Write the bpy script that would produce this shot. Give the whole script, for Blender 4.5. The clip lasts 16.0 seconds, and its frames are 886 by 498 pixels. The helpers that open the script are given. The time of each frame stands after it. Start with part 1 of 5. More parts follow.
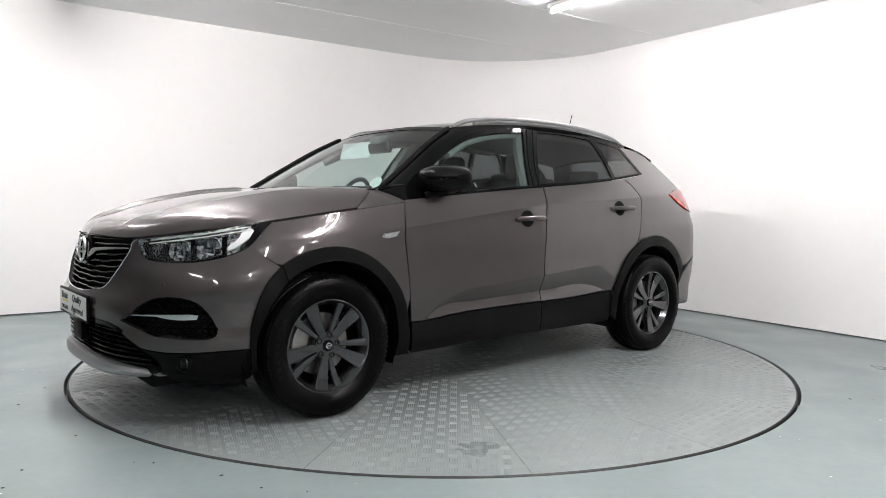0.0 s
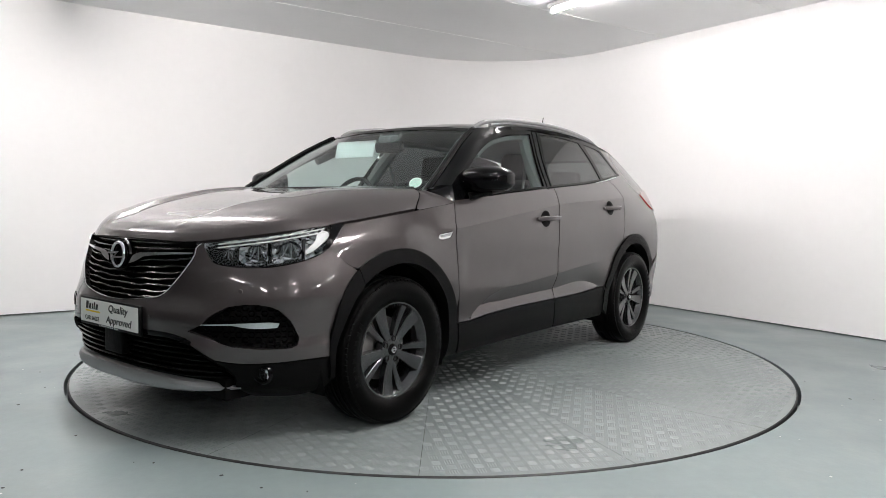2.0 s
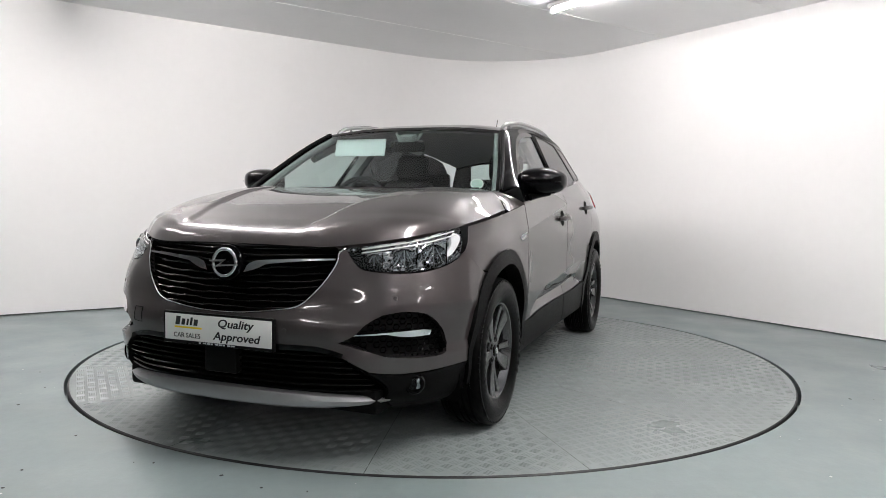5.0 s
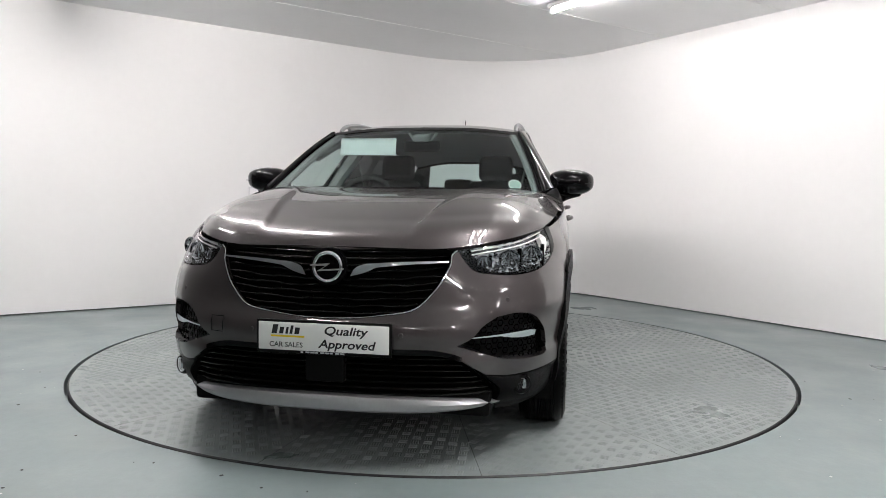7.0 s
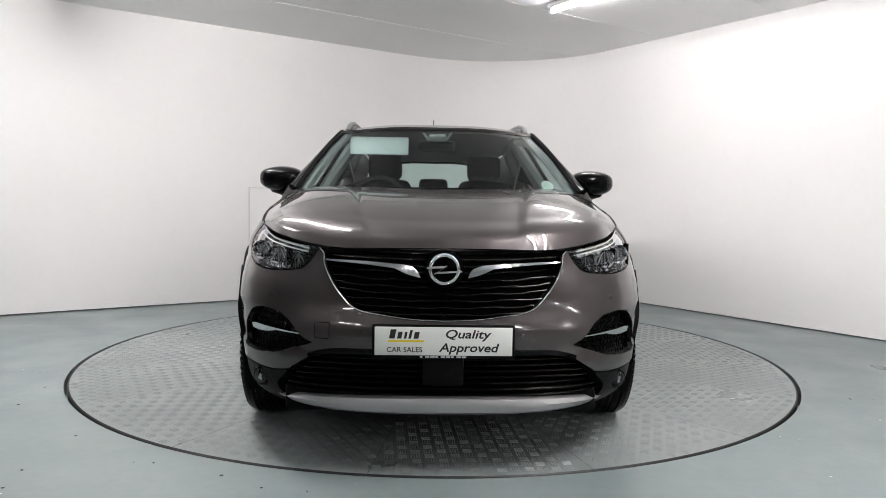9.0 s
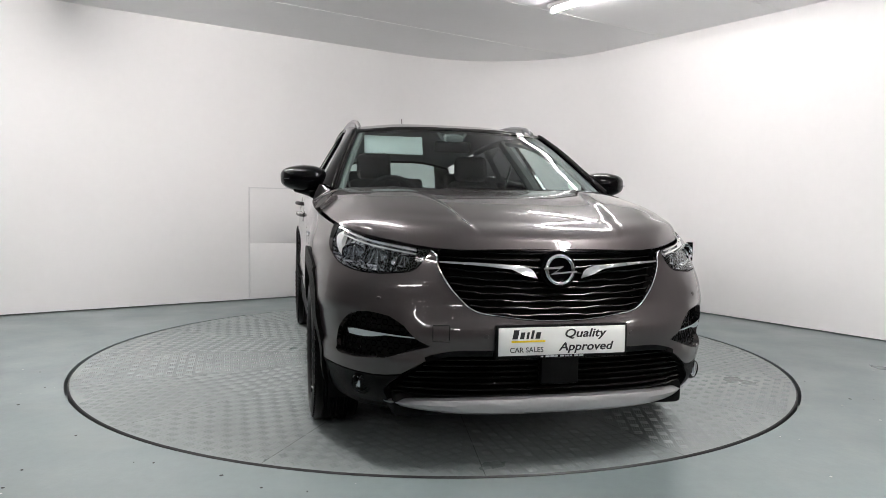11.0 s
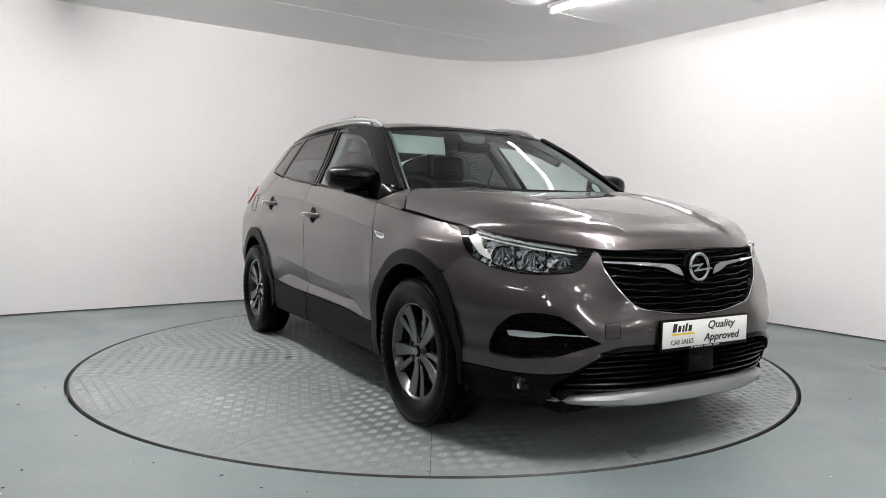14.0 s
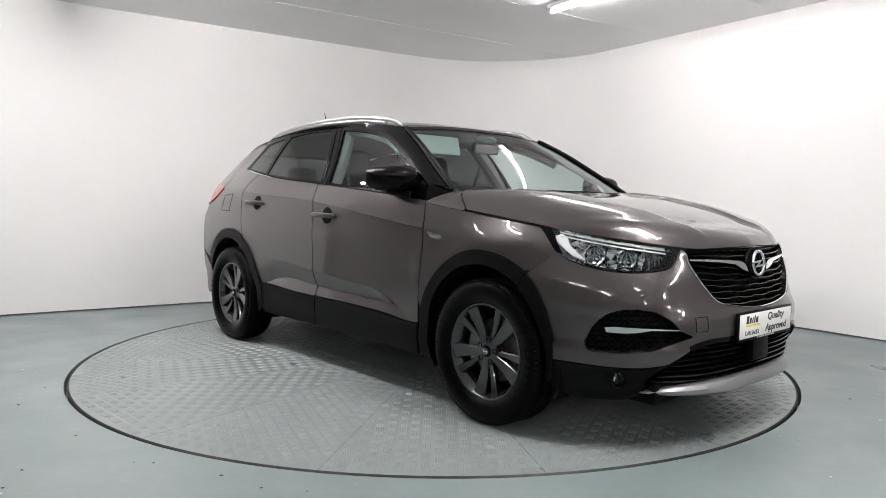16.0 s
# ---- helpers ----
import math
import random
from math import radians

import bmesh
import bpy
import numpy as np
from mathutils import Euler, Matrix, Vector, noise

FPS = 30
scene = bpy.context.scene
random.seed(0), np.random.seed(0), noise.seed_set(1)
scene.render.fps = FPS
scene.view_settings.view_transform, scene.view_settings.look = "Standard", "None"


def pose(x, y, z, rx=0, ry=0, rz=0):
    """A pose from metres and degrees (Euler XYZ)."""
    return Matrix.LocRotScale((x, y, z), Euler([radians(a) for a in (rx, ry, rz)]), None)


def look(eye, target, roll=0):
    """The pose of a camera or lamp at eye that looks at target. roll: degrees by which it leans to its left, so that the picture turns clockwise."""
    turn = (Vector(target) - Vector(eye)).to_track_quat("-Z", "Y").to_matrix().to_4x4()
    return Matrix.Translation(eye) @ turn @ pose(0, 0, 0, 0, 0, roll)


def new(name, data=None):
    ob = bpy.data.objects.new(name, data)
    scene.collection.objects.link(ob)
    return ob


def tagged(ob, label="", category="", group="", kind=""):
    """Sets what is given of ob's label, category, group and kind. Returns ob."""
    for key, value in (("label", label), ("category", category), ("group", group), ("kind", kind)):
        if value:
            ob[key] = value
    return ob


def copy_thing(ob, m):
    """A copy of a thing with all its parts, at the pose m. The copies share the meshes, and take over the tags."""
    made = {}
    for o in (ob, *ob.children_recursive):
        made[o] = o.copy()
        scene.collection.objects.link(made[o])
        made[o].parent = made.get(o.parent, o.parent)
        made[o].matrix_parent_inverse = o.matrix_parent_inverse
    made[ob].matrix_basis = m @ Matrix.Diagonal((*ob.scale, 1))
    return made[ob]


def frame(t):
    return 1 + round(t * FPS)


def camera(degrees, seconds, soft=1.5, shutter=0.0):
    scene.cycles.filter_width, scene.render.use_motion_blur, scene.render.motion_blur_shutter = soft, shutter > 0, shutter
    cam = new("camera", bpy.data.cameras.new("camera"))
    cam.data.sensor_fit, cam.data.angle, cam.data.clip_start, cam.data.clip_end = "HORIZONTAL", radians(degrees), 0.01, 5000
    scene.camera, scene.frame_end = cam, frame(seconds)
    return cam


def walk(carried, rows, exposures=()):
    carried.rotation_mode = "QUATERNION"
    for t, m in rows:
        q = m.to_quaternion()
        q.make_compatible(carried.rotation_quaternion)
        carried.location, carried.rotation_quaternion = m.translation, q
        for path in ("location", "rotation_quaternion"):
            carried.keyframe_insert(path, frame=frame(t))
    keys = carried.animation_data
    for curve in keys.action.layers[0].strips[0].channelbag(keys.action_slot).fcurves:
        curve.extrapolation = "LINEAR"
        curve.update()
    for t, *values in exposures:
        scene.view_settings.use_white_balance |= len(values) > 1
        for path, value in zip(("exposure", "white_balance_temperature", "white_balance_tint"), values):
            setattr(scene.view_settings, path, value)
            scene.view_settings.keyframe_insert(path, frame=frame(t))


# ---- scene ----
EYE = (0.0, -4.8756, 1.0261)
cam = camera(64.37, 16.0, soft=0.6)
VIEW = look(EYE, (0.009295 + EYE[0], 0.998017 + EYE[1], -0.062249 + EYE[2]), 0.8823)
TURN_START, TURN_SPEED = -140.31, 5.7155        # the turntable's angle and its speed in degrees a second
CAR_OFF = (0.0366, -0.0133)                      # where the car stands on the turntable
H = 2.78                                         # the ceiling's height
R_TABLE = 2.272
walk(cam, [(0.0, VIEW), (16.0, VIEW)], [(0.0, 0.56), (1.5, 0.47), (3.5, 0.36), (6.5, 0.33), (9.0, 0.30), (11.5, 0.23), (14.5, 0.23), (16.0, 0.30)])

world = bpy.data.worlds.new("world")
scene.world = world
world.use_nodes = True
world.node_tree.nodes["Background"].inputs[0].default_value = (0.9, 0.95, 1.0, 1)
world.node_tree.nodes["Background"].inputs[1].default_value = 0.01
TUBE_POWER = 96.0

# ---- materials ----
def mat(name, color, rough=0.5, metal=0.0, coat=0.0, vary=0.0, scale=6.0, bump=0.0, bscale=200.0, emit=0.0, ior=1.5, trans=0.0, rvary=0.0, fine=0.0, spec=0.5):
    """A procedural surface: its colour drifts at two scales, with fine relief."""
    m = bpy.data.materials.new(name)
    m.use_nodes = True
    nt = m.node_tree
    b = nt.nodes["Principled BSDF"]
    link = nt.links.new
    b.inputs["Base Color"].default_value = (*color, 1)
    b.inputs["Roughness"].default_value = rough
    b.inputs["Metallic"].default_value = metal
    b.inputs["IOR"].default_value = ior
    b.inputs["Coat Weight"].default_value = coat
    b.inputs["Specular IOR Level"].default_value = spec
    b.inputs["Coat Roughness"].default_value = 0.03
    b.inputs["Transmission Weight"].default_value = trans
    if emit:
        b.inputs["Emission Color"].default_value = (*color, 1)
        b.inputs["Emission Strength"].default_value = emit
    if vary or bump or rvary or fine:
        tc = nt.nodes.new("ShaderNodeTexCoord")
    if vary or rvary or fine:
        n1 = nt.nodes.new("ShaderNodeTexNoise")
        n1.inputs["Scale"].default_value, n1.inputs["Detail"].default_value = scale, 8
        link(tc.outputs["Object"], n1.inputs["Vector"])
        n2 = nt.nodes.new("ShaderNodeTexNoise")
        n2.inputs["Scale"].default_value, n2.inputs["Detail"].default_value = scale * 14, 4
        link(tc.outputs["Object"], n2.inputs["Vector"])
    if vary or fine:
        add = nt.nodes.new("ShaderNodeMath")
        add.operation = "MULTIPLY_ADD"
        link(n2.outputs["Fac"], add.inputs[0])
        add.inputs[1].default_value = 0.5 if not fine else fine
        link(n1.outputs["Fac"], add.inputs[2])
        mr = nt.nodes.new("ShaderNodeMapRange")
        link(add.outputs[0], mr.inputs["Value"])
        mr.inputs["From Min"].default_value, mr.inputs["From Max"].default_value = 0.45, 1.05
        mr.inputs["To Min"].default_value, mr.inputs["To Max"].default_value = 1 - vary, 1 + vary
        mx = nt.nodes.new("ShaderNodeVectorMath")
        mx.operation = "SCALE"
        mx.inputs[0].default_value = color
        link(mr.outputs["Result"], mx.inputs["Scale"])
        link(mx.outputs["Vector"], b.inputs["Base Color"])
    if rvary:
        mr = nt.nodes.new("ShaderNodeMapRange")
        link(n1.outputs["Fac"], mr.inputs["Value"])
        mr.inputs["From Min"].default_value, mr.inputs["From Max"].default_value = 0.3, 0.7
        mr.inputs["To Min"].default_value, mr.inputs["To Max"].default_value = max(0.02, rough - rvary), rough + rvary
        link(mr.outputs["Result"], b.inputs["Roughness"])
    if bump:
        n3 = nt.nodes.new("ShaderNodeTexNoise")
        n3.inputs["Scale"].default_value, n3.inputs["Detail"].default_value = bscale, 5
        link(tc.outputs["Object"], n3.inputs["Vector"])
        bp = nt.nodes.new("ShaderNodeBump")
        bp.inputs["Strength"].default_value, bp.inputs["Distance"].default_value = bump, 0.01
        link(n3.outputs["Fac"], bp.inputs["Height"])
        link(bp.outputs["Normal"], b.inputs["Normal"])
    return m


def glass_mat(name, color, rough=0.0, clear=0.85, gloss=0.06):
    """Thin sheet glass: mostly clear, mirror-like by its Fresnel gloss."""
    m = bpy.data.materials.new(name)
    m.use_nodes = True
    nt = m.node_tree
    nt.nodes.remove(nt.nodes["Principled BSDF"])
    out = nt.nodes["Material Output"]
    tr, gl, mix, fr, pw, ml = (nt.nodes.new(k) for k in ("ShaderNodeBsdfTransparent", "ShaderNodeBsdfGlossy", "ShaderNodeMixShader", "ShaderNodeLayerWeight", "ShaderNodeMath", "ShaderNodeMath"))
    tr.inputs["Color"].default_value = (*[c * clear for c in color], 1)
    gl.inputs["Roughness"].default_value = rough
    fr.inputs["Blend"].default_value = 0.5
    pw.operation, ml.operation = "POWER", "MULTIPLY_ADD"
    pw.inputs[1].default_value = 5.0
    ml.inputs[1].default_value, ml.inputs[2].default_value = 1 - gloss, gloss
    nt.links.new(fr.outputs["Facing"], pw.inputs[0])
    nt.links.new(pw.outputs[0], ml.inputs[0])
    nt.links.new(ml.outputs[0], mix.inputs[0])
    nt.links.new(tr.outputs[0], mix.inputs[1])
    nt.links.new(gl.outputs[0], mix.inputs[2])
    nt.links.new(mix.outputs[0], out.inputs["Surface"])
    return m


PAINT = mat("metallic_paint", (0.052, 0.0435, 0.0440), 0.40, 0.48, 1.0, vary=0.04, scale=9, fine=0.5, spec=0.2)
PAINT.node_tree.nodes["Principled BSDF"].inputs["Coat IOR"].default_value = 1.55
PAINT.node_tree.nodes["Principled BSDF"].inputs["Coat Roughness"].default_value = 0.008
GLOSS = mat("gloss_black", (0.002, 0.002, 0.0023), 0.05, vary=0.1, spec=0.14)
PLASTIC = mat("textured_black_plastic", (0.0030, 0.0029, 0.0030), 0.45, vary=0.12, bump=0.12, bscale=900, spec=0.08)
DARK = mat("dark_cavity", (0.003, 0.003, 0.003), 0.8, vary=0.2, spec=0.1)
CHROME = mat("chrome", (0.82, 0.83, 0.85), 0.07, 1.0, vary=0.03)
SLAT = mat("satin_black_slat", (0.003, 0.003, 0.003), 0.20, vary=0.1, spec=0.20)
SATIN = mat("satin_silver", (0.36, 0.36, 0.365), 0.42, 0.7, vary=0.05, bump=0.03, bscale=500)
RUBBER = mat("rubber", (0.0016, 0.0016, 0.0016), 0.30, vary=0.25, scale=12, bump=0.1, bscale=300, spec=0.07)
ALLOY = mat("grey_alloy", (0.046, 0.047, 0.051), 0.22, 0.75, 0.8, vary=0.05)
STEEL = mat("worn_steel", (0.30, 0.29, 0.28), 0.4, 0.9, vary=0.2, scale=20)
GLASS = glass_mat("clear_glass", (0.86, 0.97, 0.95))
TINT = glass_mat("privacy_glass", (0.30, 0.31, 0.32), clear=0.36)
LENS = glass_mat("lamp_lens", (0.97, 0.98, 1.0), clear=0.97)
REDLENS = mat("red_lens", (0.42, 0.02, 0.02), 0.12, 0, 0.8, vary=0.1, scale=30)
LAMP = mat("faceted_reflector", (0.74, 0.75, 0.77), 0.05, 1.0, vary=0.25, scale=30)
nt = LAMP.node_tree
vor, bp = nt.nodes.new("ShaderNodeTexVoronoi"), nt.nodes.new("ShaderNodeBump")
vor.inputs["Scale"].default_value = 30
bp.inputs["Strength"].default_value, bp.inputs["Distance"].default_value = 1.0, 0.02
nt.links.new(nt.nodes["Texture Coordinate"].outputs["Object"], vor.inputs["Vector"])
nt.links.new(vor.outputs["Distance"], bp.inputs["Height"])
nt.links.new(bp.outputs["Normal"], nt.nodes["Principled BSDF"].inputs["Normal"])
WHITE = mat("white_plastic", (0.80, 0.80, 0.77), 0.4, vary=0.03)
INK = mat("black_ink", (0.01, 0.01, 0.01), 0.5, vary=0.1)
YELLOW = mat("yellow_ink", (0.85, 0.62, 0.02), 0.5, vary=0.05)
GREY_TEXT = mat("pale_ink", (0.55, 0.56, 0.57), 0.5, vary=0.05)
CLOTH = mat("dark_seat_cloth", (0.008, 0.008, 0.009), 0.85, vary=0.25, scale=30, bump=0.3, bscale=700, spec=0.2)
HEADLINER = mat("pale_trim", (0.20, 0.212, 0.208), 0.8, vary=0.06, scale=20, bump=0.1, bscale=600)
VISOR = mat("pale_visor", (0.72, 0.78, 0.77), 0.6, vary=0.05)
WALL = mat("white_wall_paint", (0.87, 0.86, 0.855), 0.6, vary=0.02, scale=1.1, bump=0.04, bscale=60)
CEIL = mat("ceiling_board", (0.88, 0.88, 0.882), 0.7, vary=0.02, scale=1.5, bump=0.04, bscale=90)
DIM = mat("grey_dim_wall", (0.22, 0.215, 0.21), 0.8, vary=0.15, scale=1.2, bump=0.1, bscale=30)
TUBE = mat("fluorescent_tube", (1.0, 0.955, 0.95), 0.4, emit=TUBE_POWER)
# Strength raised only for unseen tubes, to even out the wall brightness.
TUBE_STRONG = mat("stronger_fluorescent_tube", (1.0, 0.955, 0.95), 0.4, emit=TUBE_POWER * 2.6)
FITTING = mat("white_enamel", (0.72, 0.72, 0.72), 0.35, vary=0.03)


def floor_mat(name, color, wear, rough, scale, specks=0.75):
    """Painted floor with scuffs, dark specks and worn pale patches."""
    m = mat(name, color, rough, vary=0.10, scale=scale, rvary=0.14, bump=0.05, bscale=45)
    nt = m.node_tree
    link = nt.links.new
    b = nt.nodes["Principled BSDF"]
    src = b.inputs["Base Color"].links[0].from_socket
    tc = nt.nodes["Texture Coordinate"]
    n = nt.nodes.new("ShaderNodeTexNoise")
    n.inputs["Scale"].default_value, n.inputs["Detail"].default_value, n.inputs["Roughness"].default_value = 1.7, 12, 0.72
    link(tc.outputs["Object"], n.inputs["Vector"])
    r = nt.nodes.new("ShaderNodeMapRange")
    r.inputs["From Min"].default_value, r.inputs["From Max"].default_value = 0.50, 0.72
    r.inputs["To Max"].default_value = 0.8
    link(n.outputs["Fac"], r.inputs["Value"])
    mix = nt.nodes.new("ShaderNodeMix")
    mix.data_type = "RGBA"
    link(r.outputs["Result"], mix.inputs["Factor"])
    link(src, mix.inputs["A"])
    mix.inputs["B"].default_value = (*wear, 1)
    v = nt.nodes.new("ShaderNodeTexVoronoi")
    v.inputs["Scale"].default_value = 4.0
    link(tc.outputs["Object"], v.inputs["Vector"])
    r2 = nt.nodes.new("ShaderNodeMapRange")
    r2.inputs["From Min"].default_value, r2.inputs["From Max"].default_value = 0.007, 0.016
    r2.inputs["To Min"].default_value, r2.inputs["To Max"].default_value = specks, 0.0
    link(v.outputs["Distance"], r2.inputs["Value"])
    mix2 = nt.nodes.new("ShaderNodeMix")
    mix2.data_type = "RGBA"
    link(r2.outputs["Result"], mix2.inputs["Factor"])
    link(mix.outputs["Result"], mix2.inputs["A"])
    mix2.inputs["B"].default_value = (0.05, 0.05, 0.05, 1)
    link(mix2.outputs["Result"], b.inputs["Base Color"])
    return m


FLOOR = floor_mat("grey_green_floor_paint", (0.185, 0.225, 0.226), (0.225, 0.250, 0.243), 0.40, 1.6)
PLATE = floor_mat("painted_tread_plate", (0.205, 0.232, 0.229), (0.215, 0.238, 0.234), 0.40, 2.2, 0.0)
EDGE = mat("dark_steel_rim", (0.008, 0.008, 0.009), 0.6, 0.0, vary=0.3, scale=10)

# ---- mesh helpers ----
def mesh_of(name, bm, material=None, smooth=True, angle=None):
    me = bpy.data.meshes.new(name)
    bm.to_mesh(me)
    bm.free()
    if material:
        me.materials.append(material)
    if smooth:
        me.polygons.foreach_set("use_smooth", [True] * len(me.polygons))
        if angle:
            me.set_sharp_from_angle(angle=radians(angle))
    return me


def part(name, bm, material, parent=None, label="", m=None, angle=35, smooth=True):
    """One mesh object under a thing or under a part."""
    ob = new(name, mesh_of(name, bm, material, smooth, angle))
    if m is not None:
        ob.matrix_basis = m
    if parent:
        ob.parent = parent
    return tagged(ob, label)


def again(name, ob, parent, m, label=""):
    """Another object on the same mesh."""
    o = new(name, ob.data)
    o.parent = parent
    o.matrix_basis = m
    return tagged(o, label)


def box(bm, x0, x1, y0, y1, z0, z1, bevel=0.0, seg=2, m=None):
    vs = [bm.verts.new((x, y, z)) for x in (x0, x1) for y in (y0, y1) for z in (z0, z1)]
    fs = [bm.faces.new([vs[i] for i in f]) for f in ((0, 1, 3, 2), (4, 6, 7, 5), (0, 4, 5, 1), (2, 3, 7, 6), (0, 2, 6, 4), (1, 5, 7, 3))]
    geom = vs
    if bevel:
        es = list({e for f in fs for e in f.edges})
        r = bmesh.ops.bevel(bm, geom=es, offset=bevel, segments=seg, affect="EDGES", profile=0.5)
        geom = list({v for v in r["verts"]} | {v for v in vs if v.is_valid})
    if m is not None:
        bmesh.ops.transform(bm, matrix=m, verts=[v for v in geom if v.is_valid])
    return bm


def spline(points, n):
    """Catmull-Rom through points (tuples of any size), n steps in all, evenly by length of the control line."""
    P = np.array(points, float)
    d = np.concatenate([[0], np.cumsum(np.maximum(np.linalg.norm(np.diff(P, axis=0), axis=1), 1e-6))])
    out = np.empty((n, P.shape[1]))
    m = np.gradient(P, d, axis=0) if len(P) > 2 else np.repeat((P[1:] - P[:1]) / d[-1], 2, axis=0)
    for i, s in enumerate(np.linspace(0, d[-1], n)):
        k = min(int(np.searchsorted(d, s, side="right")) - 1, len(P) - 2)
        h = d[k + 1] - d[k]
        t = (s - d[k]) / h
        out[i] = ((2 * t**3 - 3 * t**2 + 1) * P[k] + (t**3 - 2 * t**2 + t) * h * m[k] + (3 * t**2 - 2 * t**3) * P[k + 1] + (t**3 - t**2) * h * m[k + 1])
    return out


def table(pairs):
    """A smooth function of one number through the pairs."""
    X, Y = np.array(pairs, float).T
    m = np.gradient(Y, X)

    def f(x):
        x = np.clip(x, X[0], X[-1])
        k = np.clip(np.searchsorted(X, x, side="right") - 1, 0, len(X) - 2)
        h = X[k + 1] - X[k]
        t = (x - X[k]) / h
        return (2 * t**3 - 3 * t**2 + 1) * Y[k] + (t**3 - 2 * t**2 + t) * h * m[k] + (3 * t**2 - 2 * t**3) * Y[k + 1] + (t**3 - t**2) * h * m[k + 1]
    return f


def grid(bm, rows, flip=False):
    """Quads over rows of points."""
    V = [[bm.verts.new(p) for p in r] for r in rows]
    for a, b in zip(V, V[1:]):
        for i in range(len(a) - 1):
            q = [a[i], a[i + 1], b[i + 1], b[i]]
            bm.faces.new(q[::-1] if flip else q)
    return V


def loft(lines, nu, nv):
    """Rows of points over longitudinal control lines: nu along, nv across."""
    along = [spline(l, nu) for l in lines]
    return [spline([a[i] for a in along], nv) for i in range(nu)]


def mirrored(rows):
    """A half surface from the middle outwards, completed to both sides."""
    return [np.concatenate([(np.asarray(r) * (1, -1, 1))[:0:-1], r]) for r in rows]


def tube(bm, points, radius, seg=8, closed=False, flat=1.0):
    """A round bar along a line; radius a number or one for each point."""
    P = [Vector(p) for p in points]
    n = len(P)
    rings = []
    up = Vector((0, 0, 1))
    for i, p in enumerate(P):
        d = (P[(i + 1) % n] - P[i - 1]) if closed else (P[min(i + 1, n - 1)] - P[max(i - 1, 0)])
        d.normalize()
        a = d.cross(up)
        a = a.normalized() if a.length > 1e-3 else Vector((1, 0, 0))
        b = d.cross(a)
        r = radius[i] if hasattr(radius, "__len__") else radius
        rings.append([bm.verts.new(p + a * r * math.cos(2 * math.pi * k / seg) + b * r * flat * math.sin(2 * math.pi * k / seg)) for k in range(seg)])
    for i in range(n if closed else n - 1):
        A, B = rings[i], rings[(i + 1) % n]
        for k in range(seg):
            bm.faces.new((A[k], A[(k + 1) % seg], B[(k + 1) % seg], B[k]))
    if not closed:
        bm.faces.new(rings[0][::-1])
        bm.faces.new(rings[-1])
    return bm


def lathe(bm, profile, seg=48, axis="y", closed=False):
    """Turn a profile of (radius, along) about an axis."""
    rings = []
    for k in range(seg):
        a = 2 * math.pi * k / seg
        c, s = math.cos(a), math.sin(a)
        rings.append([bm.verts.new((r * c, h, r * s) if axis == "y" else (r * c, r * s, h) if axis == "z" else (h, r * c, r * s)) for r, h in profile])
    n = len(profile)
    for k in range(seg):
        A, B = rings[k], rings[(k + 1) % seg]
        for i in range(n if closed else n - 1):
            j = (i + 1) % n
            bm.faces.new((A[i], A[j], B[j], B[i]))
    return bm


def inside(poly, x, y):
    r = False
    j = len(poly) - 1
    for i in range(len(poly)):
        (xi, yi), (xj, yj) = poly[i], poly[j]
        if (yi > y) != (yj > y) and x < (xj - xi) * (y - yi) / (yj - yi) + xi:
            r = not r
        j = i
    return r


def outline(points, n=0, sharp=True, step=0.03):
    """A closed outline made dense: straight sides, or a smooth closed curve."""
    pts = [tuple(p) for p in points]
    out = []
    if not sharp:
        return [tuple(p) for p in spline(pts + [pts[0]], n or 40)[:-1]]
    for a, b in zip(pts, pts[1:] + pts[:1]):
        k = max(1, int(math.dist(a, b) / step))
        out += [(a[0] + (b[0] - a[0]) * i / k, a[1] + (b[1] - a[1]) * i / k) for i in range(k)]
    return out


def curve2(*stretches):
    """An outline of smooth stretches that meet at corners: each a list of points, the last of one being the first of the next."""
    out = []
    for s in stretches:
        L = sum(math.dist(a, b) for a, b in zip(s, s[1:]))
        out += [tuple(p) for p in spline(s, max(2, int(L / 0.025) + 1 + len(s)))[:-1]]
    return out


from mathutils.geometry import delaunay_2d_cdt


def fill(outer, holes=(), step=0.03, lines=()):
    """Points and triangles that fill an outline, but for its holes."""
    xs, ys = [p[0] for p in outer], [p[1] for p in outer]
    pts, edges = [], []
    for loop in (outer, *holes):
        o = len(pts)
        pts += [Vector(p) for p in loop]
        edges += [(o + i, o + (i + 1) % len(loop)) for i in range(len(loop))]
    for line in lines:
        row = [p for p in line if inside(outer, *p) and min(math.dist(p, o) for o in outer) > 0.3 * step]
        o = len(pts)
        pts += [Vector(p) for p in row]
        edges += [(o + i, o + i + 1) for i in range(len(row) - 1) if math.dist(row[i], row[i + 1]) < 0.08]
    rim = np.array([tuple(p) for p in pts])
    gx = np.arange(min(xs) + step / 2, max(xs), step)
    gy = np.arange(min(ys) + step / 2, max(ys), step)
    for x in gx:
        for y in gy:
            if inside(outer, x, y) and not any(inside(h, x, y) for h in holes) and np.min((rim[:, 0] - x) ** 2 + (rim[:, 1] - y) ** 2) > (0.45 * step) ** 2:
                pts.append(Vector((x, y)))
    v, e, f, *_ = delaunay_2d_cdt(pts, edges, [], 0, 1e-6)
    tris = []
    for t in f:
        cx, cy = sum(v[i].x for i in t) / 3, sum(v[i].y for i in t) / 3
        if inside(outer, cx, cy) and not any(inside(h, cx, cy) for h in holes):
            tris.append(t)
    return [tuple(p) for p in v], tris


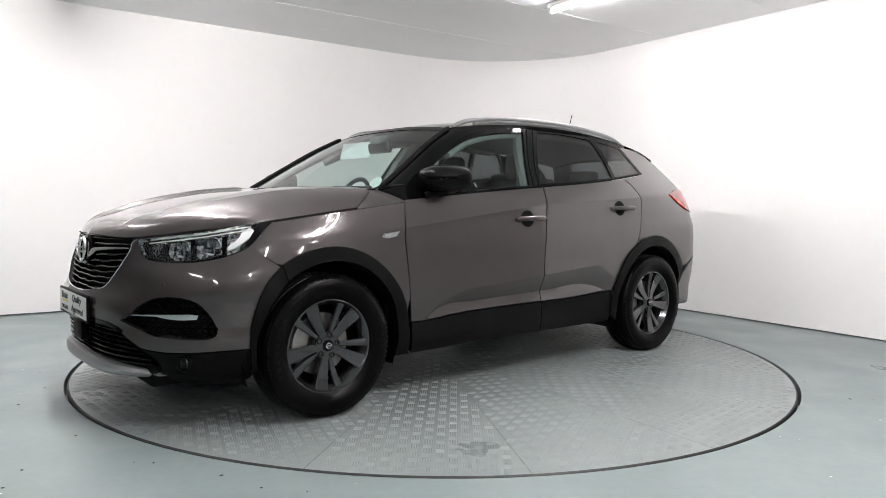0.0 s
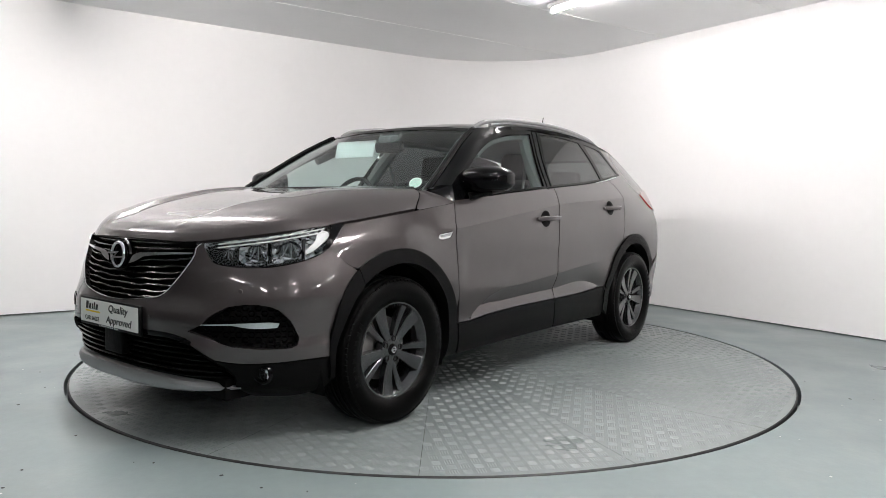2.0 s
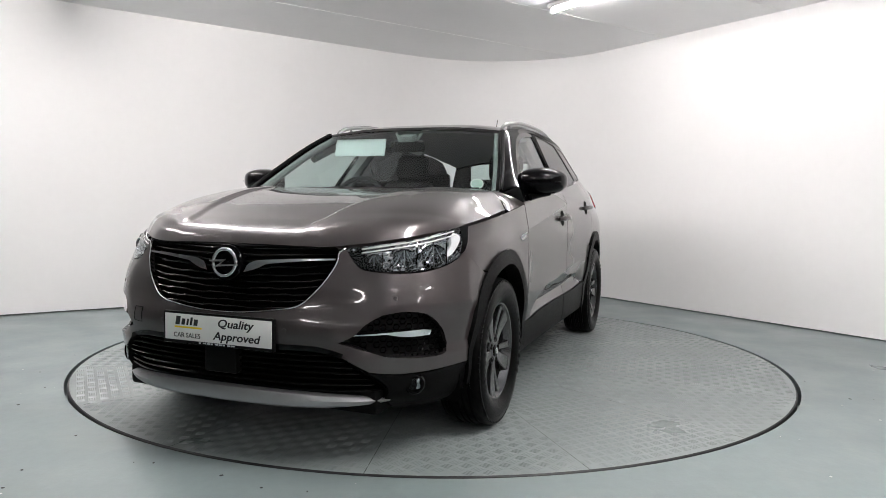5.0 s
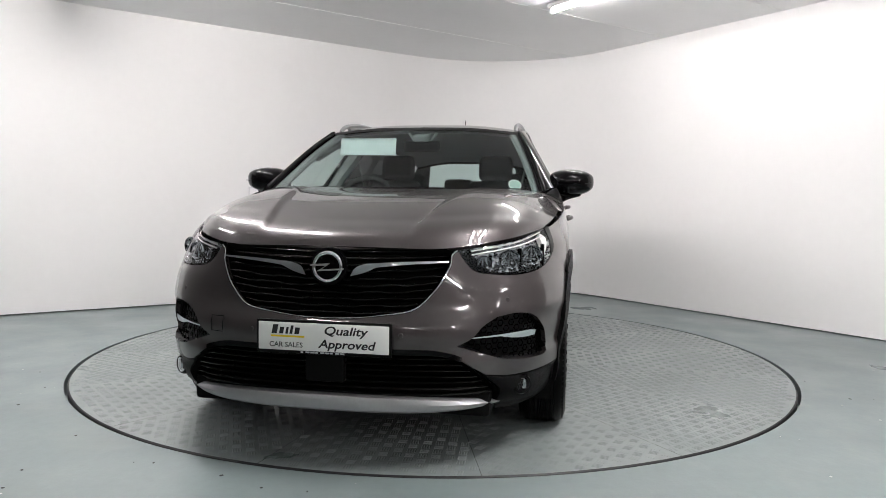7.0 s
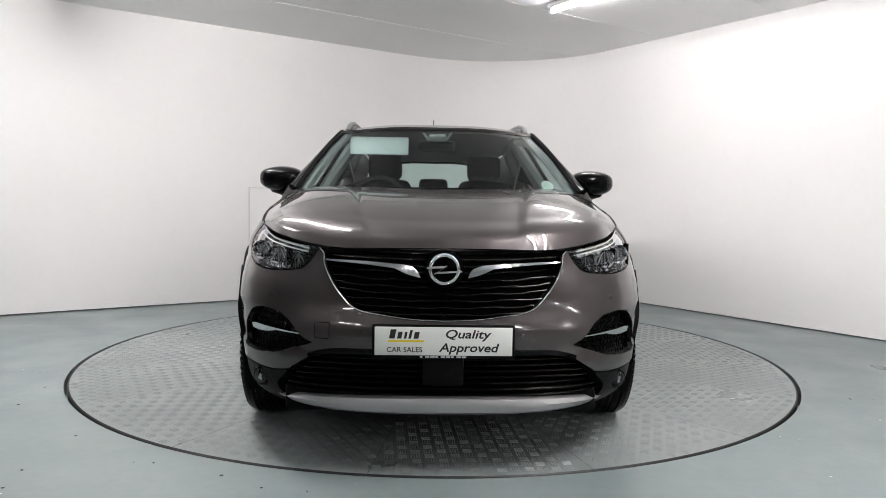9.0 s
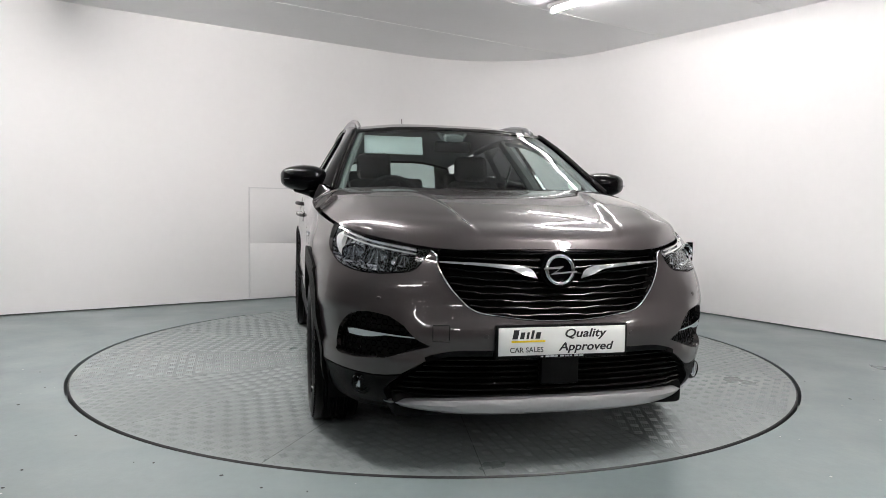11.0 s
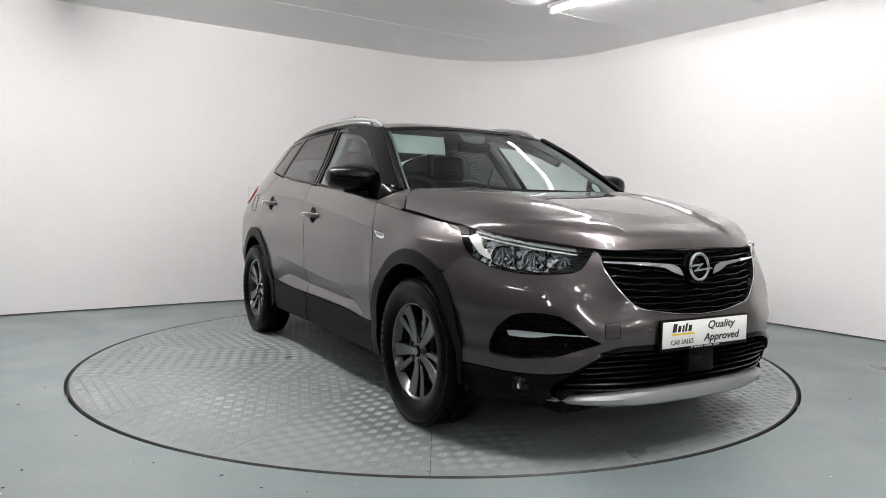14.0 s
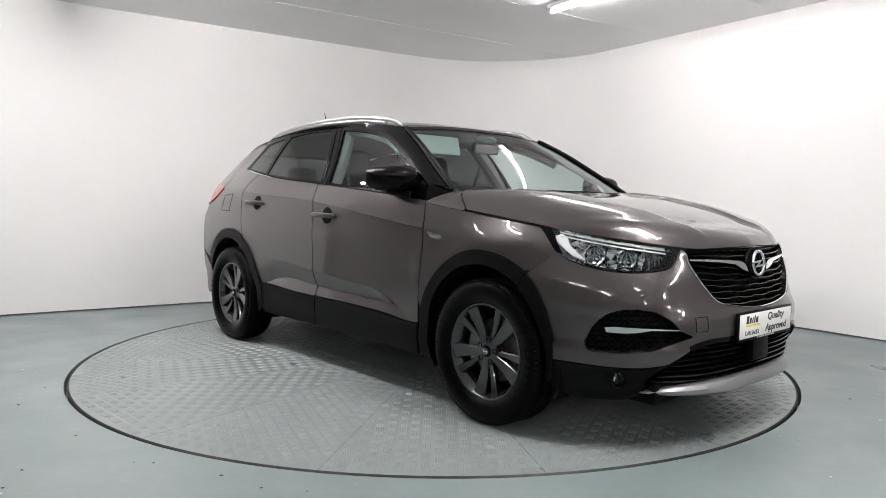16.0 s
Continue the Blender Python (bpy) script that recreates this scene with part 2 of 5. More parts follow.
def panel(outer, surface, holes=(), step=0.03, thick=0.012, lift=0.0, lines=()):
    """A sheet cut to an outline and laid on a surface, its edges folded in. surface(a, b) gives points; the inside lies along -normal."""
    pts, tris = fill(outer, holes, step, lines)
    bm = bmesh.new()
    a, b = np.array(pts).T
    P = surface(a, b)
    e = 1e-3
    N = np.cross(surface(a + e, b) - surface(a - e, b), surface(a, b + e) - surface(a, b - e))
    N /= np.maximum(np.linalg.norm(N, axis=1), 1e-12)[:, None]
    if surface.flip:
        N = -N
    P = P + N * lift
    V = [bm.verts.new(p) for p in P]
    for t in tris:
        try:
            bm.faces.new([V[i] for i in t])
        except ValueError:
            pass
    bmesh.ops.recalc_face_normals(bm, faces=bm.faces[:])
    up = sum(f.normal.dot(Vector(N[f.verts[0].index if f.verts[0].index >= 0 else 0])) for f in bm.faces[:1])
    bm.verts.index_update()
    f = bm.faces[:][0]
    if f.normal.dot(Vector(N[f.verts[0].index])) < 0:
        bmesh.ops.reverse_faces(bm, faces=bm.faces[:])
    if thick:
        edges = [e for e in bm.edges if e.is_boundary]
        inner = {}
        for ed in edges:
            for vv in ed.verts:
                if vv not in inner:
                    inner[vv] = bm.verts.new(vv.co - Vector(N[vv.index]) * thick)
        for ed in edges:
            fc = ed.link_faces[0]
            va, vb = ed.verts
            for l in fc.loops:
                if l.edge == ed:
                    va, vb = l.vert, l.link_loop_next.vert
            bm.faces.new((vb, va, inner[va], inner[vb]))
    return bm


def flipped_y(bm):
    """The mirror image on the car's other side."""
    bm = bm.copy()
    for v in bm.verts:
        v.co.y = -v.co.y
    bmesh.ops.reverse_faces(bm, faces=bm.faces[:])
    return bm

# ---- the room: two straight walls that meet in a wide curve, and two behind the camera ----
CORNER = Vector((1.003, 4.442, 0))
ALONG_L, ALONG_R = Vector((-0.8321, -0.5547, 0)), Vector((0.5547, -0.8321, 0))
RAD = 1.62
LEN_L, LEN_R = 18.0, 19.0          # the whole room
WHITE_L, WHITE_R = 6.9, 6.2         # where the white wall stops, just past the view, so reflections stay dark


def wall_line(off=0.0):
    """The plan of the curved wall from left to right, moved outwards."""
    r = RAD + off
    c = CORNER + (ALONG_L + ALONG_R) * RAD
    pts = [CORNER + ALONG_L * WHITE_L - ALONG_R * off]
    for k in range(25):
        a = math.pi / 2 * k / 24
        pts.append(c - ALONG_R * r * math.cos(a) - ALONG_L * r * math.sin(a))
    pts.append(CORNER + ALONG_R * WHITE_R - ALONG_L * off)
    return pts


def wall(name, inner, outer, z0, z1, label, material=WALL):
    bm = bmesh.new()
    ring = lambda z, pts: [(p.x, p.y, z) for p in pts]
    grid(bm, [ring(z0, inner), ring(z1, inner), ring(z1, outer), ring(z0, outer), ring(z0, inner)])
    return tagged(part(name, bm, material, angle=30), label, "wall", kind="structure")


wall("wall_curved", wall_line(), wall_line(0.12), 0.012, H, "white painted wall that curves round the corner")
A, B = CORNER + ALONG_L * LEN_L, CORNER + ALONG_R * LEN_R
D = A + ALONG_R * LEN_R
W0, W1 = CORNER + ALONG_L * WHITE_L, CORNER + ALONG_R * WHITE_R
# Unseen walls, made dim so that the car's sides reflect less light.
wall("wall_left", [A, W0], [A - ALONG_R * 0.12, W0 - ALONG_R * 0.12], 0.0, H, "plain grey wall out of view, kept dim to darken reflections", DIM)
wall("wall_right", [W1, B], [W1 - ALONG_L * 0.12, B - ALONG_L * 0.12], 0.0, H, "plain grey wall out of view, kept dim to darken reflections", DIM)
wall("wall_side", [D, A], [D + ALONG_L * 0.12, A + ALONG_L * 0.12], 0.0, H, "plain grey wall out of view, kept dim to darken reflections", DIM)
wall("wall_back", [B, D], [B + ALONG_R * 0.12, D + ALONG_R * 0.12], 0.0, H, "plain grey wall out of view, kept dim to darken reflections", DIM)


def slab(name, z0, z1, material, label, hole=None):
    bm = bmesh.new()
    pts = [CORNER - (ALONG_L + ALONG_R) * 0.15, A + ALONG_L * 0.15 - ALONG_R * 0.15, D + (ALONG_L + ALONG_R) * 0.15, B + ALONG_R * 0.15 - ALONG_L * 0.15]
    if hole:
        outer = outline([(p.x, p.y) for p in pts], step=0.5)
        ring = [(hole * math.cos(a), hole * math.sin(a)) for a in np.linspace(0, 2 * math.pi, 145)[:-1]]
        v, tris = fill(outer, [ring], 0.4)
        V = [bm.verts.new((*p, z1)) for p in v]
        for t in tris:
            bm.faces.new([V[i] for i in t])
        bmesh.ops.recalc_face_normals(bm, faces=bm.faces[:])
        if bm.faces[:][0].normal.z < 0:
            bmesh.ops.reverse_faces(bm, faces=bm.faces[:])
        low = [[(x, y, z) for x, y in ring + ring[:1]] for z in (z1, z0)]
        grid(bm, low)
        bmesh.ops.remove_doubles(bm, verts=bm.verts[:], dist=1e-5)
        b = [bm.verts.new((p.x, p.y, z0)) for p in pts]
        bm.faces.new(b[::-1])
    else:
        c = sum(pts, Vector()) / 4
        box(bm, -0.5, 0.5, -0.5, 0.5, z0, z1)
        for v in bm.verts:
            k = (0 if v.co.y > 0 else 3) if v.co.x > 0 else (1 if v.co.y > 0 else 2)
            v.co.x, v.co.y = pts[k].x, pts[k].y
        bmesh.ops.recalc_face_normals(bm, faces=bm.faces[:])
    return tagged(part(name, bm, material, smooth=False), label, name, kind="structure")


slab("floor", -0.10, 0.0, FLOOR, "grey-green painted concrete floor, scuffed", hole=R_TABLE + 0.018)
slab("ceiling", H, H + 0.08, CEIL, "pale grey ceiling of long flush boards")


# a flush hatch low in the wall: two doors in a thin frame
def hatch():
    ob = new("wall_hatch")
    for z0, z1 in ((0.035, 0.590), (0.600, 1.168)):
        bm = bmesh.new()
        box(bm, 0.0, 0.62, -0.004, 0.004, z0, z1, 0.002, 2)
        part("hatch_door", bm, WALL, ob)
    bm = bmesh.new()
    box(bm, -0.014, -0.004, -0.004, 0.007, 0.03, 1.182, 0.002, 1)
    box(bm, 0.624, 0.634, -0.004, 0.007, 0.03, 1.182, 0.002, 1)
    box(bm, -0.004, 0.624, -0.004, 0.007, 1.172, 1.182, 0.002, 1)
    part("hatch_frame", bm, FITTING, ob, "thin white frame")
    return tagged(ob, "flush white two-door hatch in the white wall", "hatch")


start = CORNER + ALONG_L * 3.545
hatch().matrix_basis = pose(start.x + ALONG_R.x * 0.002, start.y + ALONG_R.y * 0.002, 0, 0, 0, math.degrees(math.atan2(-ALONG_L.y, -ALONG_L.x)))

# ---- ceiling strips and fluorescent tubes ----
def at_plan(l, r, z=0.0):
    p = CORNER + ALONG_L * l + ALONG_R * r
    return Vector((p.x, p.y, z))


TURN_L = math.degrees(math.atan2(ALONG_L.y, ALONG_L.x))
TURN_R = math.degrees(math.atan2(ALONG_R.y, ALONG_R.x))


def ceiling_strip(r, l0):
    bm = bmesh.new()
    box(bm, l0, LEN_L - 0.01, -0.011, 0.011, -0.004, 0.002, 0.002, 1)
    p = at_plan(0, r, H)
    return tagged(part("ceiling_strip", bm, CEIL, m=pose(*p, 0, 0, TURN_L)), "narrow white jointing strip on the ceiling", "trim", "ceiling strips", kind="structure")


for k in range(14):
    r = 1.146 + 1.24 * k
    ceiling_strip(r, 0.01 if r > RAD else RAD - math.sqrt(RAD**2 - (RAD - r) ** 2) + 0.02)


def tube_light(glow, label):
    ob = new("tube_light")
    bm = bmesh.new()
    box(bm, 0, 1.5, -0.036, 0.036, -0.045, -0.002, 0.006, 2)
    part("housing", bm, FITTING, ob, "white enamelled steel housing")
    bm = bmesh.new()
    tube(bm, [(0.03, 0, -0.068), (1.47, 0, -0.068)], 0.014, 12)
    part("tube", bm, glow, ob, "glowing white fluorescent tube")
    for x in (0.012, 1.462):
        bm = bmesh.new()
        box(bm, x, x + 0.026, -0.016, 0.016, -0.088, -0.044, 0.005, 2)
        part("tube_holder", bm, FITTING, ob)
    return tagged(ob, label, "ceiling light", "ceiling lights")


# Only the first is in view; several unseen ones are added as fill light.
WEAK_TUBES = [(1.76, 2.55), (6.9, 0.95), (8.64, 6.1), (8.64, 9.6)]
STRONG_TUBES = [(5.2, 2.75), (5.2, 1.15), (3.3, 5.6), (3.66, 5.6), (1.76, 9.6), (5.2, 9.6), (1.76, 13.1), (5.2, 13.1)]
for spots, glow, label in ((WEAK_TUBES, TUBE, "lit fluorescent tube batten on the ceiling"), (STRONG_TUBES, TUBE_STRONG, "unseen fluorescent tube batten, made stronger to balance the light")):
    first = tube_light(glow, label)
    first.matrix_basis = pose(*at_plan(*spots[0], H - 0.001), 0, 0, TURN_R)
    for l, r in spots[1:]:
        copy_thing(first, pose(*at_plan(l, r, H - 0.001), 0, 0, TURN_R))

# ---- the turntable ----
turntable = tagged(new("turntable"), "round grey-green tread-plate turntable set flush in the floor", "turntable")
bm = bmesh.new()
lathe(bm, [(R_TABLE - 0.001, -0.06), (R_TABLE, -0.004), (R_TABLE - 0.006, 0.001), (R_TABLE - 0.008, -0.06)], 144, "z", closed=True)
bmesh.ops.recalc_face_normals(bm, faces=bm.faces[:])
part("rim", bm, EDGE, turntable, "dark steel rim")


def plate_sector(a0, a1, r0, r1):
    """One sheet of the table's top."""
    bm = bmesh.new()
    g = 0.0015
    n = 24
    rows = []
    for r in np.linspace(r0, r1, 6):
        row = []
        for a in np.linspace(radians(a0), radians(a1), n):
            row.append((r * math.cos(a), r * math.sin(a), 0.0))
        rows.append(row)
    grid(bm, rows)
    bmesh.ops.remove_doubles(bm, verts=bm.verts[:], dist=1e-5)
    bmesh.ops.recalc_face_normals(bm, faces=bm.faces[:])
    if bm.faces[:][0].normal.z < 0:
        bmesh.ops.reverse_faces(bm, faces=bm.faces[:])
    return bm


def tread(a0, a1, turn):
    """The raised bars of one sheet: groups of four, each group square to its neighbours."""
    pitch = 0.0545
    verts, faces = [], []
    c, s = math.cos(turn), math.sin(turn)
    n = int(R_TABLE / pitch) + 2
    for i in range(-n, n + 1):
        for j in range(-n, n + 1):
            u, w = (i + 0.5) * pitch, (j + 0.5) * pitch
            x, y = u * c - w * s, u * s + w * c
            r, a = math.hypot(x, y), math.degrees(math.atan2(y, x))
            d = (a - a0) % 360
            if r > R_TABLE - 0.035 or r < 0.12 or d > a1 - a0 or min(d, a1 - a0 - d) * r * math.pi / 180 < 0.018:
                continue
            k = (i + j) % 2
            for b in (-1.5, -0.5, 0.5, 1.5):
                o = len(verts)
                L, W, hgt = 0.0205, 0.0030, 0.0015
                for e, ww, z in ((L, W, 0.0), (L - 0.005, 0.0011, hgt)):
                    for sx, sy in ((-1, -1), (1, -1), (1, 1), (-1, 1)):
                        p, q = sx * e, b * 0.0108 + sy * ww
                        if k:
                            p, q = q, p
                        verts.append((x + p * c - q * s, y + p * s + q * c, z))
                quads = [(0, 1, 5, 4), (1, 2, 6, 5), (2, 3, 7, 6), (3, 0, 4, 7), (4, 5, 6, 7)]
                faces += [tuple(o + m for m in (f[::-1] if k else f)) for f in quads]
    me = bpy.data.meshes.new("tread_bars")
    me.from_pydata(verts, [], faces)
    me.materials.append(PLATE)
    return me


for k in range(16):
    a = 60 + 22.5 * k
    sheet = part("plate", plate_sector(a + 0.035, a + 22.465, 0.02, R_TABLE - 0.008), PLATE, turntable)
    bars = tagged(new("tread_bars", tread(a, a + 22.5, radians(a + (11.25 if k % 2 else 56.25)))), kind="stuff")
    bars.parent = sheet
bm = bmesh.new()
lathe(bm, [(0.0, -0.004), (R_TABLE - 0.009, -0.004), (R_TABLE - 0.009, -0.06)], 96, "z")
bmesh.ops.recalc_face_normals(bm, faces=bm.faces[:])
part("table_deck", bm, EDGE, turntable)
bm = bmesh.new()
lathe(bm, [(0.0, 0.004), (0.10, 0.004), (0.115, 0.001), (0.115, -0.01)], 40, "z")
part("centre_plate", bm, PLATE, turntable)

# ---- the car's form: x forwards, y to its left, z up, the origin on the ground between the axles ----
HUB_F, HUB_R, HUB_Z = 1.3375, -1.3375, 0.343
nose_x = table([(0.18, 2.03), (0.215, 2.105), (0.25, 2.170), (0.29, 2.208), (0.38, 2.222), (0.47, 2.236), (0.57, 2.236), (0.62, 2.215), (0.72, 2.203), (0.80, 2.190), (0.855, 2.178), (0.93, 2.08), (1.0, 1.95)])
side_w = table([(0.18, 0.80), (0.24, 0.850), (0.32, 0.872), (0.42, 0.878), (0.55, 0.900), (0.70, 0.906), (0.87, 0.899), (0.95, 0.889), (1.03, 0.874), (1.10, 0.850), (1.16, 0.818), (1.26, 0.760), (1.36, 0.703), (1.46, 0.645), (1.52, 0.608), (1.60, 0.55)])
front_p = table([(0.2, 3.2), (0.5, 3.2), (0.85, 2.62), (0.95, 2.5), (1.1, 2.4)])
X0 = 1.0
crease_a = table([(-1.2, 0.655), (-0.6, 0.640), (-0.166, 0.606), (0.22, 0.574), (0.49, 0.554), (0.65, 0.502), (0.77, 0.418), (0.85, 0.40)])
crease_b = table([(-1.2, 0.45), (-0.80, 0.47), (-0.70, 0.500), (-0.602, 0.520), (-0.163, 0.506), (0.40, 0.485), (0.64, 0.470), (0.74, 0.425), (0.85, 0.36)])
clad_top = table([(-0.87, 0.468), (-0.5, 0.452), (-0.15, 0.446), (0.234, 0.441), (0.573, 0.428), (0.77, 0.410), (0.85, 0.408)])
crease_high = table([(-2.0, 1.15), (-1.66, 1.13), (-0.97, 1.085), (-0.17, 1.035), (0.13, 1.0), (0.95, 0.90), (1.2, 0.875)])


def smooth(t):
    t = np.clip(t, 0, 1)
    return t * t * (3 - 2 * t)


def flare(x, z):
    """How far the front corners bulge over the wheels."""
    return 0.032 * smooth((x - 1.0) / 0.55) * smooth((2.17 - x) / 0.30) * smooth((0.99 - z) / 0.14)


def side_y(x, z):
    """Half the car's width."""
    x, z = np.asarray(x, float), np.asarray(z, float)
    w = side_w(z)
    back = np.clip((-0.9 - x) / 1.3, 0, 1)
    w = w - back**2 * (0.10 + 0.17 * np.clip((z - 0.9) / 0.5, 0, 1))
    rear = np.clip((-1.88 - x) / 0.36, 0, 1)
    w = w * (1 - rear**3.2 * 0.85)
    door = smooth((0.88 - x) / 0.10) * smooth((x + 1.15) / 0.30)
    a, b, c = crease_a(x), crease_b(x), clad_top(x)
    hollow = np.where(z > b, np.clip((a - z) / np.maximum(a - b, 1e-3), 0, 1), np.clip((z - c) / np.maximum(b - c, 1e-3), 0, 1))
    depth = 0.030 * smooth((0.80 - x) / 0.2) * smooth((x + 0.95) / 0.35)
    w = w - depth * hollow
    w = w - door * 0.008 * np.exp(-(((z - 0.70) / 0.10) ** 2))
    k = (crease_high(x) - z) / 0.045
    w = w + 0.012 * np.where(k > 0, np.exp(-k), np.exp(k * 0.35)) * smooth((1.2 - x) / 0.3)
    xn, p = nose_x(z), front_p(z)
    t = np.clip((x - X0) / (xn - X0), 0, 0.9999)
    return w * (1 - t**p) ** (1 / p) + flare(x, z)


def front_x(y, z):
    """How far the nose reaches."""
    y, z = np.abs(np.asarray(y, float)), np.asarray(z, float)
    w, xn, p = side_w(z), nose_x(z), front_p(z)
    return X0 + (xn - X0) * (1 - np.clip(y / w, 0, 0.9999) ** p) ** (1 / p)


def S_side(x, z):
    return np.stack([x, side_y(x, z), z], -1)


def S_front(y, z):
    return np.stack([front_x(y, z), y, z], -1)


def S_wrap(q, z):
    """The nose by angle: q in radians/1.57 from straight ahead (0) to the side (1)."""
    a = np.clip(q, -1, 1) * (math.pi / 2)
    w, xn, p = side_w(z), nose_x(z), front_p(z)
    c, s = np.cos(a) / (xn - X0), np.abs(np.sin(a)) / w
    r = (np.abs(c) ** p + s**p) ** (-1 / p)
    u = np.abs(q)
    r = r + 0.016 * smooth((0.462 - z) / 0.03) * smooth((z - 0.35) / 0.03) * smooth((u - 0.20) / 0.10)
    r = r + 0.020 * smooth((z - 0.57) / 0.06) * smooth((0.85 - z) / 0.17) * smooth((u - 0.24) / 0.13) * smooth((0.70 - u) / 0.20)
    x, y = X0 + r * np.cos(a), r * np.sin(a)
    return np.stack([x, y + np.sign(y) * flare(x, z), z], -1)


S_side.flip, S_front.flip, S_wrap.flip = True, False, False


def both(name, bm, material, parent, label="", **k):
    """A part for the left side and its mirror image."""
    other = flipped_y(bm)
    return part(name, bm, material, parent, label, **k), part(name, other, material, parent, label, **k)


car = tagged(new("car"), "dark grey-brown metallic sport utility car with black roof", "car")
HOOD = [
    [(2.178, 0, 0.852), (2.160, 0, 0.885), (1.98, 0, 0.962), (1.60, 0, 1.055), (1.115, 0, 1.107)],
    [(2.155, 0.22, 0.853), (2.137, 0.22, 0.886), (1.96, 0.235, 0.965), (1.58, 0.25, 1.058), (1.107, 0.27, 1.109)],
    [(2.098, 0.44, 0.857), (2.080, 0.44, 0.888), (1.90, 0.46, 0.974), (1.52, 0.50, 1.066), (1.085, 0.52, 1.112)],
    [(1.93, 0.655, 0.890), (1.905, 0.66, 0.918), (1.73, 0.69, 0.984), (1.38, 0.725, 1.048), (1.035, 0.745, 1.094)],
    [(1.68, 0.785, 0.926), (1.63, 0.798, 0.938), (1.52, 0.818, 0.954), (1.35, 0.841, 0.980), (1.17, 0.853, 1.005)],
]
SCREEN = [
    [(1.065, 0, 1.104), (0.84, 0, 1.262), (0.61, 0, 1.397), (0.40, 0, 1.503)],
    [(1.045, 0.40, 1.106), (0.82, 0.375, 1.258), (0.59, 0.345, 1.394), (0.39, 0.32, 1.497)],
    [(0.985, 0.765, 1.100), (0.775, 0.708, 1.236), (0.57, 0.645, 1.366), (0.365, 0.583, 1.475)],
]
ROOF = [
    [(0.395, 0, 1.507), (0.20, 0, 1.542), (-0.2, 0, 1.578), (-0.7, 0, 1.588), (-1.2, 0, 1.565), (-1.6, 0, 1.520), (-1.92, 0, 1.462)],
    [(0.387, 0.30, 1.503), (0.19, 0.30, 1.538), (-0.2, 0.30, 1.572), (-0.7, 0.30, 1.580), (-1.2, 0.29, 1.555), (-1.6, 0.28, 1.510), (-1.90, 0.27, 1.455)],
    [(0.36, 0.588, 1.478), (0.17, 0.600, 1.508), (-0.2, 0.612, 1.532), (-0.7, 0.612, 1.534), (-1.2, 0.59, 1.505), (-1.6, 0.555, 1.455), (-1.86, 0.50, 1.405)],
]

# ---- the car's panels ----
def arc(cx, radius, a0, a1, n=24):
    """Points of a wheel arch; the radius a number or a function of the angle in degrees."""
    return [(cx + (radius(a) if callable(radius) else radius) * math.cos(radians(a)), HUB_Z + (radius(a) if callable(radius) else radius) * math.sin(radians(a))) for a in np.linspace(a0, a1, n)]


ARCH_F = table([(-15, 0.385), (0, 0.388), (10, 0.400), (30, 0.430), (48, 0.462), (60, 0.473), (90, 0.478), (130, 0.470), (167, 0.472), (200, 0.49)])
ARCH_F_IN = table([(-15, 0.366), (0, 0.366), (30, 0.380), (60, 0.404), (90, 0.410), (150, 0.405), (200, 0.405)])
ARCH_R = 0.485
xs = np.arange(-2.0, 1.2, 0.02)
CREASES = [[(x, float(crease_a(x))) for x in xs if -0.95 < x < 0.78], [(x, float(crease_b(x))) for x in xs if -0.80 < x < 0.72], [(x, float(crease_high(x))) for x in xs]]

fender = curve2(
    [(0.899, 1.034), (1.14, 1.001), (1.40, 0.963), (1.60, 0.933)],
    [(1.60, 0.933), (1.685, 0.872), (1.724, 0.826)], [(1.724, 0.826), (1.602, 0.738)],
    arc(HUB_F, ARCH_F, 58, 166), [arc(HUB_F, ARCH_F, 58, 166)[-1], (0.872, 0.54), (0.883, 0.626), (0.899, 0.744), (0.912, 0.85), (0.914, 0.918), (0.899, 1.034)])
both("front_wing", panel(fender, S_side, step=0.022, lines=CREASES[2:]), PAINT, car)
door_f = curve2(
    [(0.891, 1.046), (0.907, 0.918), (0.905, 0.85), (0.893, 0.744), (0.877, 0.626), (0.866, 0.54), (0.846, 0.445), (0.842, 0.414)],
    [(0.842, 0.414), (0.769, 0.412), (0.573, 0.430), (0.234, 0.443), (-0.152, 0.447)],
    [(-0.152, 0.447), (-0.156, 0.60), (-0.160, 0.772), (-0.168, 0.91), (-0.182, 1.03), (-0.197, 1.141)],
    [(-0.197, 1.141), (0.107, 1.117), (0.56, 1.077), (0.891, 1.046)])
door_front = both("front_door", panel(door_f, S_side, step=0.018, lines=CREASES), PAINT, car, angle=11)
door_r = curve2(
    [(-0.160, 0.447), (-0.475, 0.452), (-0.765, 0.468), (-0.865, 0.470)], arc(HUB_R, ARCH_R, 15, 62),
    [arc(HUB_R, ARCH_R, 15, 62)[-1], (-1.150, 0.863), (-1.180, 0.978), (-1.205, 1.10), (-1.16, 1.18), (-1.098, 1.226)],
    [(-1.098, 1.226), (-0.735, 1.186), (-0.206, 1.142)],
    [(-0.206, 1.142), (-0.190, 1.03), (-0.176, 0.91), (-0.168, 0.772), (-0.164, 0.60), (-0.160, 0.447)])
door_rear = both("rear_door", panel(door_r, S_side, step=0.018, lines=CREASES), PAINT, car, angle=11)
